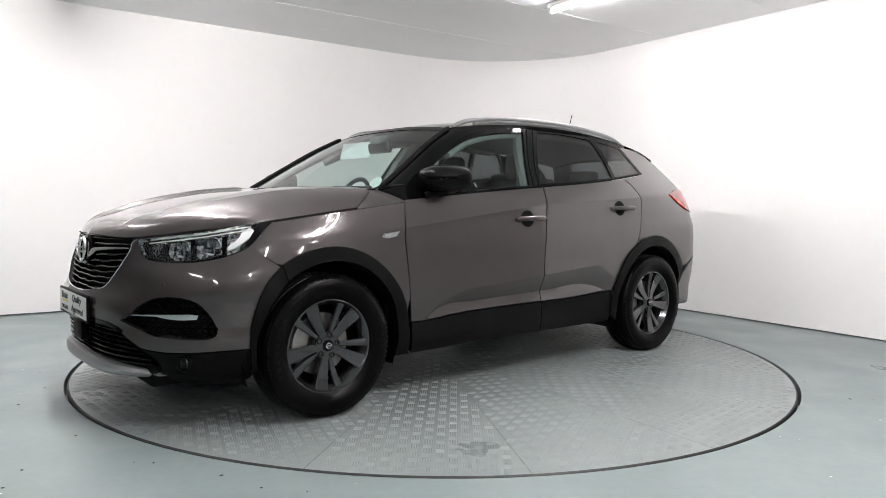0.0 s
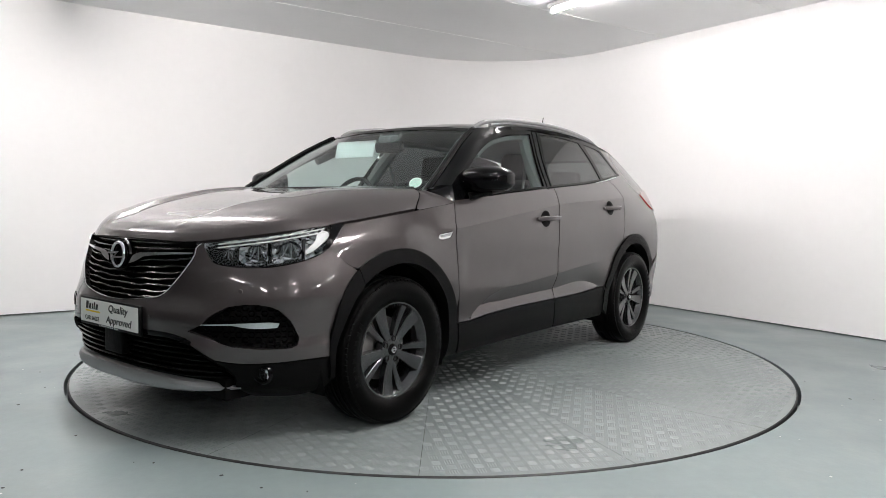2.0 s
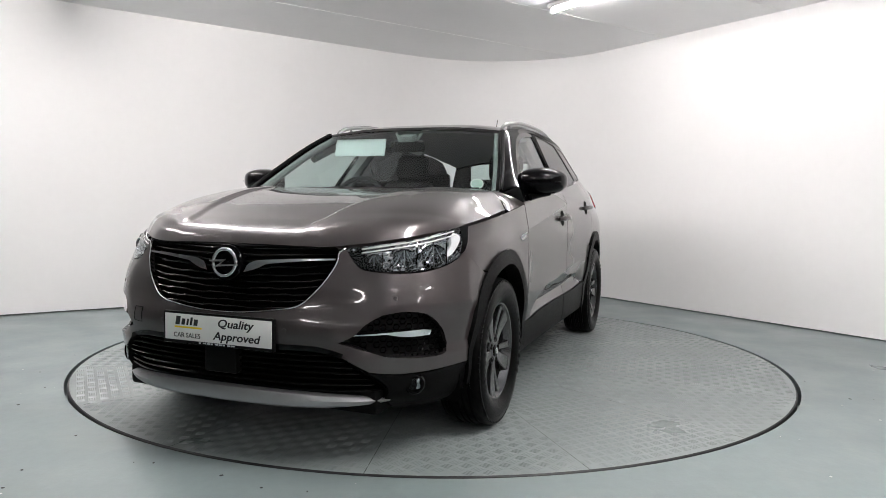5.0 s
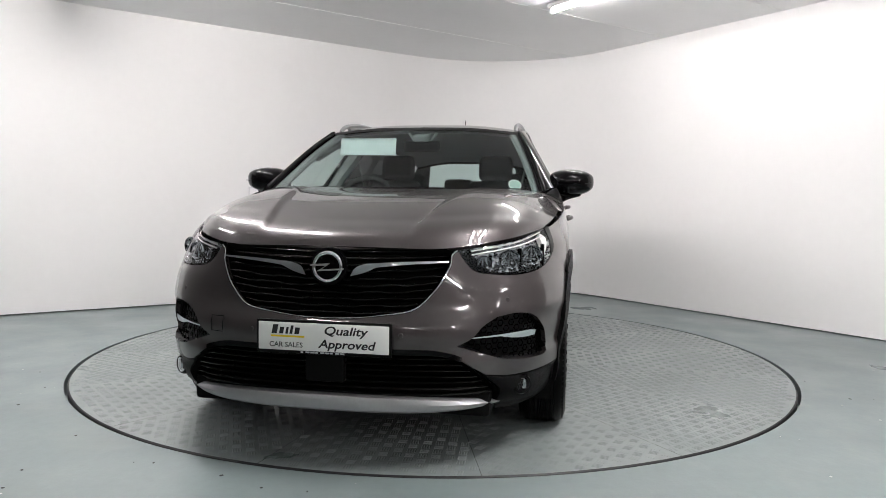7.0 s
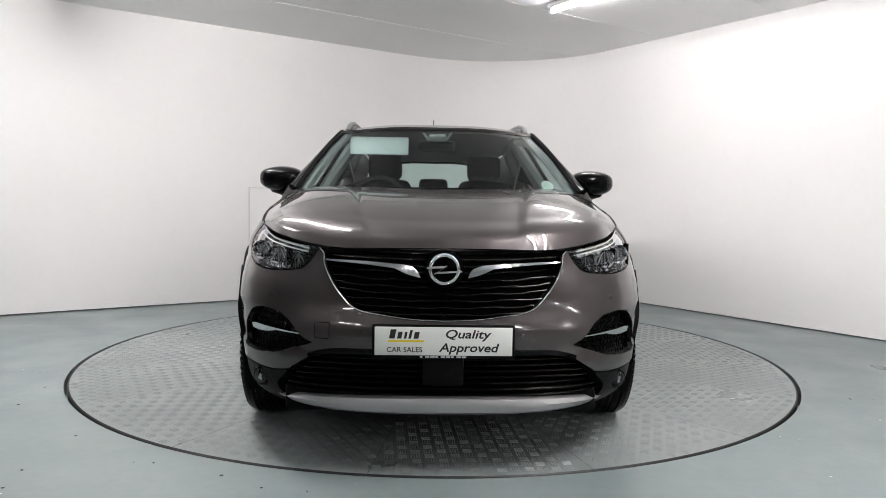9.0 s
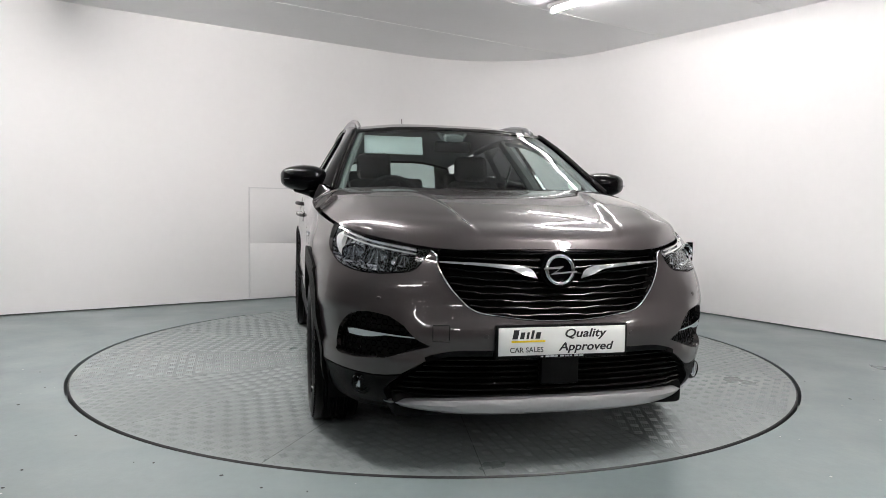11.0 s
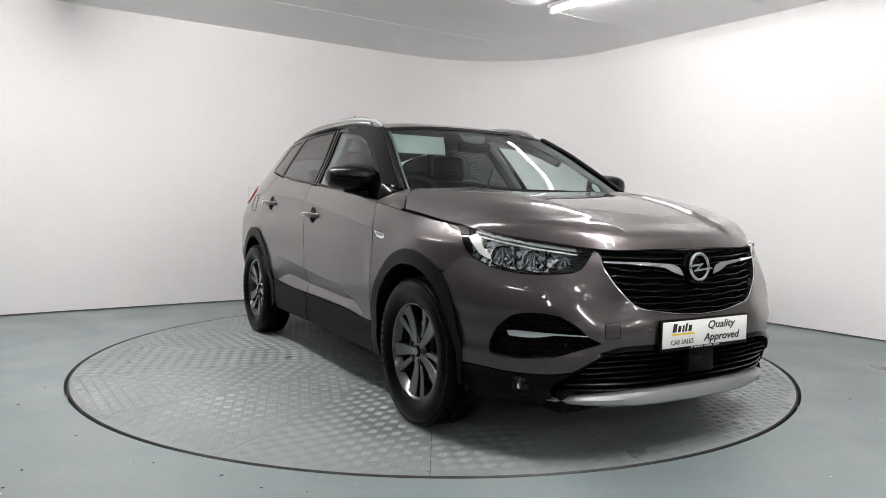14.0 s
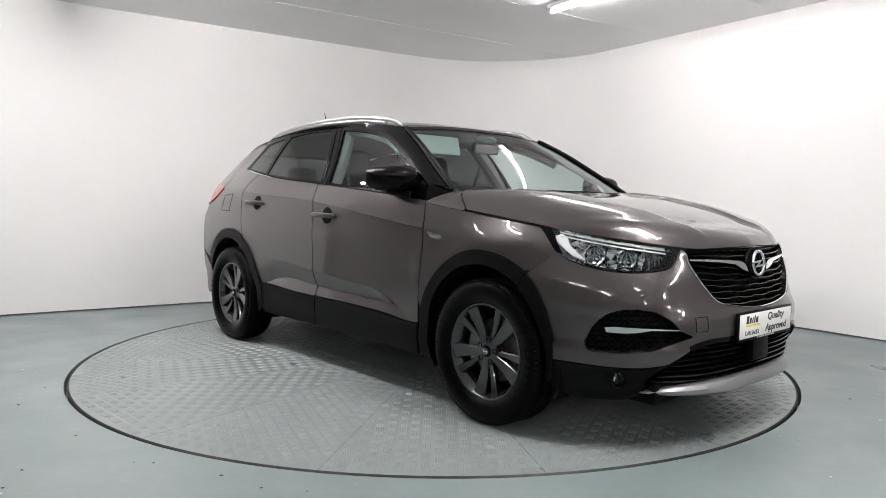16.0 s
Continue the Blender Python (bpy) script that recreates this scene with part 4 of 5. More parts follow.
# grille: a dark back, stepped gloss slats, a bright lower rim, two chrome wings and the round emblem
gr = sym(curve2(grille_edge, [(0.252, 0.832), (0.246, 0.852)], [(0.246, 0.852), (0.12, 0.858), (0, 0.860)]) + [(0, 0.860)])
grille = part("grille", panel(gr, S_wrap, lift=-0.05, thick=-0.05, step=0.03), DARK, car, "black grille with stepped slats")


def grille_reach(z):
    return float(np.interp(z, [p[1] for p in grille_edge] + [0.86], [p[0] for p in grille_edge] + [0.245]))


for k in range(10):
    z0 = 0.612 + 0.0255 * k
    bm = bmesh.new()
    rows = []
    reach = grille_reach(z0 + 0.012) - 0.004
    for q in np.linspace(-reach, reach, 81):
        u = abs(q) / 0.25
        wave = 0.0020 * np.clip(2.5 * math.sin(abs(q) * 62 + (k % 2) * 2.2), -1, 1) if k < 8 else 0.0
        z = z0 + 0.020 * u * u + wave - (0.004 if k < 6 else 0)
        if k > 7:
            z = z0 + 0.012 * u * u
        a = S_wrap(np.array(q), np.array(z))
        n = np.array((1, 0.35 * np.sign(q) * u, 0))
        rows.append([a - n * 0.046 + (0, 0, 0.004), a - n * 0.014 + (0, 0, 0.0030), a - n * 0.011, a - n * 0.014 + (0, 0, -0.0045), a - n * 0.046 + (0, 0, -0.004)])
    grid(bm, rows)
    bmesh.ops.recalc_face_normals(bm, faces=bm.faces[:])
    part("slat", bm, SLAT, grille)
e = spline(grille_edge + [(0.262, 0.847)], 50)
line = np.concatenate([(S_wrap(e[:, 0], e[:, 1]) * (1, -1, 1))[::-1], S_wrap(e[:, 0], e[:, 1])[1:]])
bm = bmesh.new()
tube(bm, line + np.array((0.001, 0, 0.002)), 0.0028, 8)
part("grille_rim", bm, CHROME, grille, "thin bright line along the grille's edge")
for s in (1, -1):
    bm = panel(curve2([(0.244, 0.810), (0.156, 0.806), (0.080, 0.796)], [(0.080, 0.796), (0.060, 0.784), (0.047, 0.748)], [(0.047, 0.748), (0.072, 0.760), (0.100, 0.783)], [(0.100, 0.783), (0.156, 0.794), (0.244, 0.804)], [(0.244, 0.804), (0.244, 0.810)]), S_wrap, lift=0.004, thick=0.02, step=0.008)
    part("grille_wing", bm if s > 0 else flipped_y(bm), CHROME, grille, "chrome wing across the grille")
bm = bmesh.new()
lathe(bm, [(0.0535 + 0.0080 * math.cos(a), 0.009 * math.sin(a)) for a in np.linspace(0, 2 * math.pi, 13)[:-1]], 48, "x", closed=True)
bmesh.ops.recalc_face_normals(bm, faces=bm.faces[:])
emblem = part("emblem", bm, CHROME, grille, "round chrome emblem", m=pose(2.203, 0, 0.782, 0, -4, 0))
bm = bmesh.new()
v, t = fill(outline([(-0.066, 0.008), (0.012, 0.014), (-0.022, -0.010), (0.066, -0.004), (0.066, -0.010), (-0.040, -0.018), (-0.002, 0.004), (-0.066, 0.002)], step=0.02), step=0.02)
V = [bm.verts.new((0.006, p[0], p[1])) for p in v]
for f in t:
    bm.faces.new([V[i] for i in f])
r = bmesh.ops.extrude_face_region(bm, geom=bm.faces[:])
for w in r["geom"]:
    if isinstance(w, bmesh.types.BMVert):
        w.co.x += 0.008
bmesh.ops.recalc_face_normals(bm, faces=bm.faces[:])
part("emblem_bar", bm, SATIN, emblem, smooth=False)
bm = bmesh.new()
lathe(bm, [(0.0, -0.012), (0.072, -0.012), (0.076, -0.02), (0.076, -0.05)], 36, "x")
part("emblem_seat", bm, GLOSS, emblem)

# lower intake, plate, silver skid
low_in = sym(curve2([(0, 0.285), (0.151, 0.282), (0.30, 0.268), (0.338, 0.258)], [(0.338, 0.258), (0.345, 0.304), (0.314, 0.362), (0.266, 0.436)], lower_edge) + [(0, 0.467)])
intake = part("lower_intake", panel(low_in, S_wrap, lift=-0.055, thick=-0.055, step=0.03), DARK, car, "black lower air intake with slats")
for k in range(7):
    z = 0.302 + 0.0235 * k
    reach = float(np.interp(z, [0.26, 0.304, 0.362, 0.436, 0.46], [0.335, 0.338, 0.308, 0.262, 0.225])) - 0.006
    bm = bmesh.new()
    q = np.linspace(-reach, reach, 41)
    a = S_wrap(q, np.full_like(q, z))
    grid(bm, [a + (-0.045, 0, 0.004), a + (-0.016, 0, 0.0035), a + (-0.012, 0, 0), a + (-0.016, 0, -0.0045), a + (-0.045, 0, -0.004)])
    bmesh.ops.recalc_face_normals(bm, faces=bm.faces[:])
    part("slat", bm, SLAT, intake)
bm = bmesh.new()
box(bm, 2.195, 2.234, -0.077, 0.077, 0.345, 0.452, 0.008, 2)
part("sensor_cover", bm, PLASTIC, intake, "flat black sensor cover")
strip = sym(curve2([(0, 0.463), (0.134, 0.461), (0.229, 0.454), (0.262, 0.435)], [(0.262, 0.435), (0.266, 0.445), (0.232, 0.472), (0.134, 0.482), (0, 0.484)]) + [(0, 0.484)])
part("bumper_moulding", panel(strip, S_wrap, lift=0.004, thick=0.02, step=0.01), GLOSS, car)
for s in (1, -1):
    low = curve2([(0.313, 0.375), (0.360, 0.361), (0.41, 0.361), (0.467, 0.367), (0.548, 0.371)], [(0.548, 0.371), (0.552, 0.30), (0.53, 0.235), (0.46, 0.20), (0.36, 0.205)], [(0.36, 0.205), (0.342, 0.258)], [(0.342, 0.258), (0.349, 0.304), (0.313, 0.375)])
    bm = panel(low, S_wrap, lift=0.002, thick=0.03, step=0.02)
    corner = part("bumper_cladding", bm if s > 0 else flipped_y(bm), PLASTIC, car, "matt black lower bumper corner")
    c = S_wrap(np.array(0.40), np.array(0.318))
    bm = bmesh.new()
    lathe(bm, [(0.0, 0.006), (0.022, 0.005), (0.031, 0.0), (0.033, -0.03)], 20, "x")
    turn = pose(c[0] + 0.004, c[1] * s, 0.318, 0, 0, 28 * s)
    fog = part("fog_lamp", bm, LENS, corner, "round clear fog lamp", m=turn)
    bm = bmesh.new()
    for y in (-0.012, 0.012):
        box(bm, -0.018, -0.003, y * 1.2 - 0.010, y * 1.2 + 0.010, -0.022, 0.022, 0.004, 2)
    part("fog_reflector", bm, LAMP, fog)
    bm = bmesh.new()
    lathe(bm, [(0.032, 0.008), (0.038, 0.006), (0.044, -0.004)], 20, "x")
    part("fog_bezel", bm, GLOSS, fog)
bm = bmesh.new()
rows = []
for q in np.linspace(-0.352, 0.352, 61):
    u = abs(q) / 0.352
    hi = 0.297 - 0.012 * u**2 - 0.024 * u**5
    lo = 0.232 + 0.020 * u**3
    a, row = q * math.pi / 2, []
    for z, out in ((hi - 0.002, -0.030), (hi, 0.002), (hi - 0.006, 0.017), (hi * 0.55 + lo * 0.45, 0.026), (lo + 0.008, 0.022), (lo, 0.012), (lo - 0.004, -0.030)):
        row.append(S_wrap(np.array(q), np.array(hi - 0.01)) + np.array((math.cos(a), math.sin(a), 0)) * out * (1 - 0.4 * u**8) + (0, 0, z - hi + 0.01))
    rows.append(row)
grid(bm, rows)
bmesh.ops.recalc_face_normals(bm, faces=bm.faces[:])
part("skid_plate", bm, SATIN, car, "satin silver skid trim")
tow = outline([(-0.251, 0.573), (-0.220, 0.575), (-0.219, 0.514), (-0.250, 0.514)], step=0.012)
bm = bmesh.new()
tube(bm, [S_wrap(np.array(q), np.array(z)) + (0.0004, 0, 0) for q, z in tow], 0.0016, 5, closed=True)
part("tow_cap_seam", bm, DARK, car)

# headlights
for s in (1, -1):
    lamp_out = curve2(lamp_low, [lamp_low[-1], (0.565, 0.885), lamp_top[0]], lamp_top, [lamp_top[-1], lamp_low[0]])
    bm = panel(lamp_out, S_wrap, lift=-0.055, thick=-0.055, step=0.025)
    lamp = part("headlight", bm if s > 0 else flipped_y(bm), LAMP, car, "clear headlight with chrome reflectors")
    bm = panel(lamp_out, S_wrap, lift=0.001, thick=0.004, step=0.022)
    part("lens", bm if s > 0 else flipped_y(bm), LENS, lamp, "clear lens")
    bm = panel(curve2([(0.538, 0.832), (0.562, 0.885), (0.588, 0.936)], [(0.588, 0.936), (0.556, 0.930)], [(0.556, 0.930), (0.540, 0.885), (0.520, 0.818)], [(0.520, 0.818), (0.538, 0.832)]), S_wrap, lift=0.003, thick=0.002, step=0.02)
    part("lamp_corner", bm if s > 0 else flipped_y(bm), GLOSS, lamp)
    # running light: a thin bright line along the top, and a broad hook at the outer end
    bm = bmesh.new()
    for zz in (0.0, -0.014):
        p = spline([(0.296, 0.846 + zz), (0.40, 0.874 + zz), (0.50, 0.904 + zz), (0.530, 0.913 + zz)], 24)
        tube(bm, S_wrap(p[:, 0], p[:, 1]) - np.array((0.012, 0.010, 0)), 0.0032, 6)
    part("running_light", bm if s > 0 else flipped_y(bm), WHITE, lamp, "thin pale light line")
    bm = panel(curve2([(0.528, 0.916), (0.543, 0.905), (0.526, 0.862), (0.496, 0.819), (0.470, 0.806)], [(0.470, 0.806), (0.490, 0.838), (0.507, 0.872), (0.512, 0.896)], [(0.512, 0.896), (0.528, 0.916)]), S_wrap, lift=-0.012, thick=0.02, step=0.01)
    part("running_light", bm if s > 0 else flipped_y(bm), WHITE, lamp, "pale hooked running light")
    bm = panel(curve2([(0.266, 0.846), (0.280, 0.805), (0.300, 0.775)], [(0.300, 0.775), (0.345, 0.764)], [(0.345, 0.764), (0.318, 0.80), (0.300, 0.838)], [(0.300, 0.838), (0.266, 0.846)]), S_wrap, lift=-0.03, thick=0.02, step=0.015)
    part("lamp_bezel", bm if s > 0 else flipped_y(bm), GLOSS, lamp)
    for q, z, r in ((0.445, 0.824, 0.046), (0.378, 0.812, 0.043), (0.318, 0.806, 0.026)):
        c = S_wrap(np.array(q), np.array(z))
        d = Vector((math.cos(0.5), math.sin(0.5) * s, 0))
        m = Matrix.Translation((c[0], c[1] * s, c[2])) @ Matrix.Rotation(0.45 * s, 4, "Z")
        bm = bmesh.new()
        lathe(bm, [(0.004, -0.050), (r * 0.45, -0.046), (r * 0.80, -0.034), (r * 1.05, -0.010), (r * 1.10, -0.014)], 14, "x")
        bmesh.ops.transform(bm, matrix=Matrix.Diagonal((1, 1, 0.86, 1)) @ Matrix.Rotation(math.pi / 8, 4, "X"), verts=bm.verts[:])
        bmesh.ops.recalc_face_normals(bm, faces=bm.faces[:])
        bowl = part("reflector", bm, LAMP, lamp, "bright faceted reflector", m=m, smooth=False)
        bm = bmesh.new()
        for k in range(3):
            box(bm, -0.044, -0.020, -0.0025, 0.0025, -r * 0.7, r * 0.7, 0.001, 1, Matrix.Translation((0, (k - 1) * r * 0.5, 0)) @ Matrix.Rotation(0.5 * (k - 1), 4, "X"))
        part("reflector_rib", bm, CHROME, bowl, smooth=False)
        bm = bmesh.new()
        box(bm, -0.045, -0.012, r + 0.004, r + 0.009, -r, r, 0.002, 1)
        part("lamp_divider", bm, GLOSS, lamp, m=m)
    bm = panel(curve2([(0.290, 0.795), (0.330, 0.775), (0.41, 0.775), (0.48, 0.800)], [(0.48, 0.800), (0.47, 0.788), (0.415, 0.767), (0.367, 0.763), (0.330, 0.767), (0.290, 0.795)]), S_wrap, lift=-0.02, thick=0.02, step=0.01)
    part("lamp_trim", bm if s > 0 else flipped_y(bm), GLOSS, lamp)

# parking sensors
for s in (1, -1):
    for q, z in ((0.36, 0.66), (0.15, 0.535)):
        c = S_wrap(np.array(q), np.array(z))
        bm = bmesh.new()
        lathe(bm, [(0.0, 0.0015), (0.0085, 0.0012), (0.011, -0.004)], 14, "x")
        part("parking_sensor", bm, PAINT, car, m=pose(c[0], c[1] * s, z, 0, 0, s * q * 75))
    y = float(side_y(1.685, 0.56)) + 0.013
    bm = bmesh.new()
    lathe(bm, [(0.0, 0.0015), (0.009, 0.0012), (0.0115, -0.004)], 14, "x")
    part("parking_sensor", bm, GLOSS, car, m=pose(1.685, y * s, 0.56, 0, 0, s * 65))

# ---- the dealer's plate ----
def writing(name, body, size, material, parent, m, shear=0.0, bold=0.0, width=None):
    """Raised letters as a mesh, set in the middle of a width where one is given."""
    cu = bpy.data.curves.new(name, "FONT")
    cu.body, cu.size, cu.extrude, cu.shear, cu.offset = body, size, 0.0006, shear, bold
    cu.align_x, cu.resolution_u = "LEFT", 3
    tmp = bpy.data.objects.new(name, cu)
    scene.collection.objects.link(tmp)
    me = bpy.data.meshes.new_from_object(tmp.evaluated_get(bpy.context.evaluated_depsgraph_get()))
    bpy.data.objects.remove(tmp)
    me.materials.clear()
    me.materials.append(material)
    co = np.array([v.co[:] for v in me.vertices])
    if width:
        k = width / (co[:, 0].max() - co[:, 0].min())
        x0 = co[:, 0].min()
        for v in me.vertices:
            v.co.x = (v.co.x - x0) * k
    ob = new(name, me)
    ob.parent = parent
    ob.matrix_basis = m
    return ob


ON_PLATE = Matrix.Translation((2.2555, 0, 0)) @ Matrix(((0, 0, 1, 0), (1, 0, 0, 0), (0, 1, 0, 0), (0, 0, 0, 1)))
bm = bmesh.new()
box(bm, 2.236, 2.252, -0.266, 0.266, 0.452, 0.580, 0.004, 2)
holder = part("plate_holder", bm, PLASTIC, car, "black plastic plate holder")
bm = bmesh.new()
box(bm, 2.250, 2.255, -0.256, 0.256, 0.465, 0.571, 0.002, 2)
plate = part("plate", bm, WHITE, holder, "white dealer plate with black lettering")


def on_plate(y, z, up=0.0):
    return ON_PLATE @ Matrix.Translation((y, z, up))


writing("lettering", "Quality", 0.045, INK, plate, on_plate(0.008, 0.531), 0.22, 0.0008, 0.170)
writing("lettering", "Approved", 0.045, INK, plate, on_plate(-0.018, 0.480), 0.22, 0.0008, 0.225)
writing("lettering", "CAR SALES", 0.027, INK, plate, on_plate(-0.211, 0.4775), 0.0, 0.0002, 0.132)


def bar(name, y0, y1, z0, z1, material, parent, slant=0.0):
    bm = bmesh.new()
    box(bm, -0.0006, 0.0006, y0, y1, z0, z1)
    for v in bm.verts:
        v.co.y += slant * (v.co.z - z0)
    return part(name, bm, material, parent, m=Matrix.Translation((2.2555, 0, 0)), smooth=False)


for y0, y1, z0, z1 in ((-0.203, -0.182, 0.528, 0.562), (-0.173, -0.157, 0.528, 0.553), (-0.148, -0.139, 0.528, 0.553), (-0.131, -0.121, 0.528, 0.560), (-0.112, -0.094, 0.528, 0.553)):
    bar("wordmark_bar", y0, y1, z0, z1, INK, plate, 0.2)
bar("underline", -0.206, -0.072, 0.515, 0.522, YELLOW, plate)
for k in range(9):
    bm = bmesh.new()
    w = 0.010 + 0.006 * ((k * 7) % 3)
    box(bm, 2.2515, 2.2525, -0.088 + 0.0195 * k, -0.088 + 0.0195 * k + min(w, 0.0165), 0.4565, 0.4625)
    part("holder_lettering_bar", bm, GREY_TEXT, holder, smooth=False)

# ---- wheels ----
def wheel():
    """One wheel about its own axle, its face towards +y."""
    R = HUB_Z + 0.002
    bm = bmesh.new()
    lathe(bm, [(0.205, -0.10), (0.226, -0.098), (0.214, -0.08), (0.200, -0.03), (0.200, 0.045), (0.212, 0.066), (0.224, 0.072), (0.229, 0.078), (0.226, 0.084), (0.219, 0.083), (0.212, 0.074), (0.196, 0.048)], 72)
    bmesh.ops.recalc_face_normals(bm, faces=bm.faces[:])
    w = part("wheel", bm, ALLOY, None, "dark grey alloy wheel with five split spokes")
    bm = bmesh.new()
    prof = [(0.222, 0.080), (0.236, 0.092), (0.262, 0.106), (0.290, 0.109), (0.312, 0.104), (0.328, 0.096), (R - 0.006, 0.088), (R - 0.001, 0.074)]
    for y in (0.045, 0.012, -0.012, -0.045):
        prof += [(R, y + 0.012), (R - 0.007, y + 0.009), (R - 0.007, y - 0.001), (R, y - 0.004)]
    prof += [(R - 0.001, -0.074), (R - 0.006, -0.088), (0.312, -0.104), (0.262, -0.106), (0.222, -0.09)]
    lathe(bm, prof, 96)
    bmesh.ops.recalc_face_normals(bm, faces=bm.faces[:])
    tyre = part("tyre", bm, RUBBER, w, "black rubber tyre", angle=50)
    bm = bmesh.new()
    for k in range(84):
        a = 2 * math.pi * k / 84
        for y0, y1 in ((0.060, 0.099), (-0.099, -0.060)):
            tip = lambda y: (R + 0.0015) if abs(y) < 0.07 else R - 0.012
            box(bm, -0.0085, 0.0085, min(y0, y1), max(y0, y1), R - 0.02, R + 0.0012, 0.0, 1)
            for v in bm.verts[-8:]:
                if abs(v.co.y) > 0.09:
                    v.co.z -= 0.014
            bmesh.ops.transform(bm, matrix=Matrix.Rotation(a, 4, "Y"), verts=bm.verts[-8:])
    tagged(part("tread_blocks", bm, RUBBER, tyre, smooth=False), kind="stuff")
    # raised bars on the tyre's wall where its lettering runs
    first = None
    for base in (60, 240):
        for k in range(8):
            m = Matrix.Rotation(radians(base + 7.5 * k), 4, "Y")
            if first:
                again("tyre_lettering_bar", first, tyre, m)
            else:
                bm = bmesh.new()
                box(bm, -0.009, 0.009, 0.1075, 0.1105, 0.279, 0.302, 0.001, 1)
                first = part("tyre_lettering_bar", bm, PLASTIC, tyre, m=m, smooth=False)
    bm = bmesh.new()
    lathe(bm, [(0.0, 0.066), (0.040, 0.066), (0.066, 0.062), (0.072, 0.050), (0.070, 0.02)], 40)
    bmesh.ops.recalc_face_normals(bm, faces=bm.faces[:])
    part("hub", bm, ALLOY, w)

    def blade(w0, w1, y_in, y_out, thick, skew=0.0):
        bm = bmesh.new()
        rows = []
        for t in np.linspace(0, 1, 9):
            r = 0.045 + (0.214 - 0.045) * t
            hw = (w0 + (w1 - w0) * t**0.9) / 2
            y = y_in + (y_out - y_in) * t - 0.006 * math.sin(math.pi * t)
            o = skew * t
            rows.append([(o - hw, y - thick, r), (o - hw, y - 0.004, r), (o - hw + 0.004, y, r), (o + hw - 0.004, y, r), (o + hw, y - 0.004, r), (o + hw, y - thick, r)])
        grid(bm, rows)
        bmesh.ops.recalc_face_normals(bm, faces=bm.faces[:])
        return bm

    wide, thin = None, None
    for k in range(5):
        a = 26 + 72 * k
        m = Matrix.Rotation(radians(a), 4, "Y")
        m2 = Matrix.Rotation(radians(a + 25), 4, "Y")
        if not wide:
            wide = part("spoke", blade(0.034, 0.074, 0.064, 0.076, 0.035), ALLOY, w, m=m)
            thin = part("thin_spoke", blade(0.018, 0.040, 0.058, 0.073, 0.03, 0.004), ALLOY, w, m=m2)
        else:
            again("spoke", wide, w, m)
            again("thin_spoke", thin, w, m2)
    nut = None
    for k in range(5):
        a = radians(26 + 36 + 72 * k)
        m = pose(0.052 * math.sin(a), 0.064, 0.052 * math.cos(a))
        if not nut:
            bm = bmesh.new()
            lathe(bm, [(0.0, -0.004), (0.008, -0.004), (0.0095, 0.002), (0.013, 0.004), (0.014, -0.01)], 12)
            bmesh.ops.recalc_face_normals(bm, faces=bm.faces[:])
            nut = part("wheel_bolt", bm, DARK, w, m=m)
        else:
            again("wheel_bolt", nut, w, m)
    bm = bmesh.new()
    lathe(bm, [(0.0, 0.073), (0.022, 0.072), (0.028, 0.069), (0.029, 0.06)], 24)
    bmesh.ops.recalc_face_normals(bm, faces=bm.faces[:])
    part("centre_cap", bm, GLOSS, w, "black centre cap with a small ring")
    bm = bmesh.new()
    lathe(bm, [(0.013 + 0.0025 * math.cos(t), 0.0735 + 0.0025 * math.sin(t)) for t in np.linspace(0, 2 * math.pi, 9)[:-1]], 24, closed=True)
    box(bm, -0.018, 0.018, 0.072, 0.0755, -0.002, 0.002)
    bmesh.ops.recalc_face_normals(bm, faces=bm.faces[:])
    part("cap_ring", bm, CHROME, w)
    bm = bmesh.new()
    lathe(bm, [(0.05, -0.005), (0.150, -0.005), (0.152, -0.015), (0.150, -0.027), (0.05, -0.027)], 48)
    part("brake_disc", bm, STEEL, w, "worn steel brake disc")
    bm = bmesh.new()
    grid(bm, [[(r * math.sin(a), y, r * math.cos(a)) for a in np.linspace(0.9, 2.1, 9)] for r, y in ((0.09, 0.02), (0.165, 0.02), (0.175, 0.0), (0.175, -0.05))])
    bmesh.ops.recalc_face_normals(bm, faces=bm.faces[:])
    part("brake_caliper", bm, STEEL, w)
    bm = bmesh.new()
    lathe(bm, [(0.0, -0.06), (0.20, -0.06), (0.205, -0.03)], 32)
    part("wheel_back", bm, DARK, w)
    return w


w0 = wheel()
w0.parent = car
w0.matrix_basis = pose(HUB_F, 0.800, HUB_Z)
for x, y, r in ((HUB_F, -0.800, 180), (HUB_R, 0.800, 0), (HUB_R, -0.800, 180)):
    w = copy_thing(w0, pose(x, y, HUB_Z, 0, 0, r) @ Matrix.Rotation(radians(17 if x < 0 else 0), 4, "Y"))

# liners, underbody and inner panels keep the light out
for x in (HUB_F, HUB_R):
    bm = bmesh.new()
    grid(bm, [[(x + 0.425 * math.cos(a), y, HUB_Z + 0.425 * math.sin(a)) for a in np.linspace(-0.35, math.pi + 0.35, 28)] for y in (0.50, 0.845)])
    grid(bm, [[(x + r * math.cos(a), 0.50, HUB_Z + r * math.sin(a)) for a in np.linspace(-0.35, math.pi + 0.35, 28)] for r in (0.01, 0.425)])
    both("arch_liner", bm, DARK, car, "black wheel arch liner")
bm = bmesh.new()
box(bm, -2.05, 2.05, -0.52, 0.52, 0.21, 0.34, 0.03, 2)
box(bm, -0.88, 0.86, -0.80, 0.80, 0.235, 0.40, 0.02, 2)
box(bm, 1.76, 2.08, -0.62, 0.62, 0.20, 0.30, 0.02, 2)
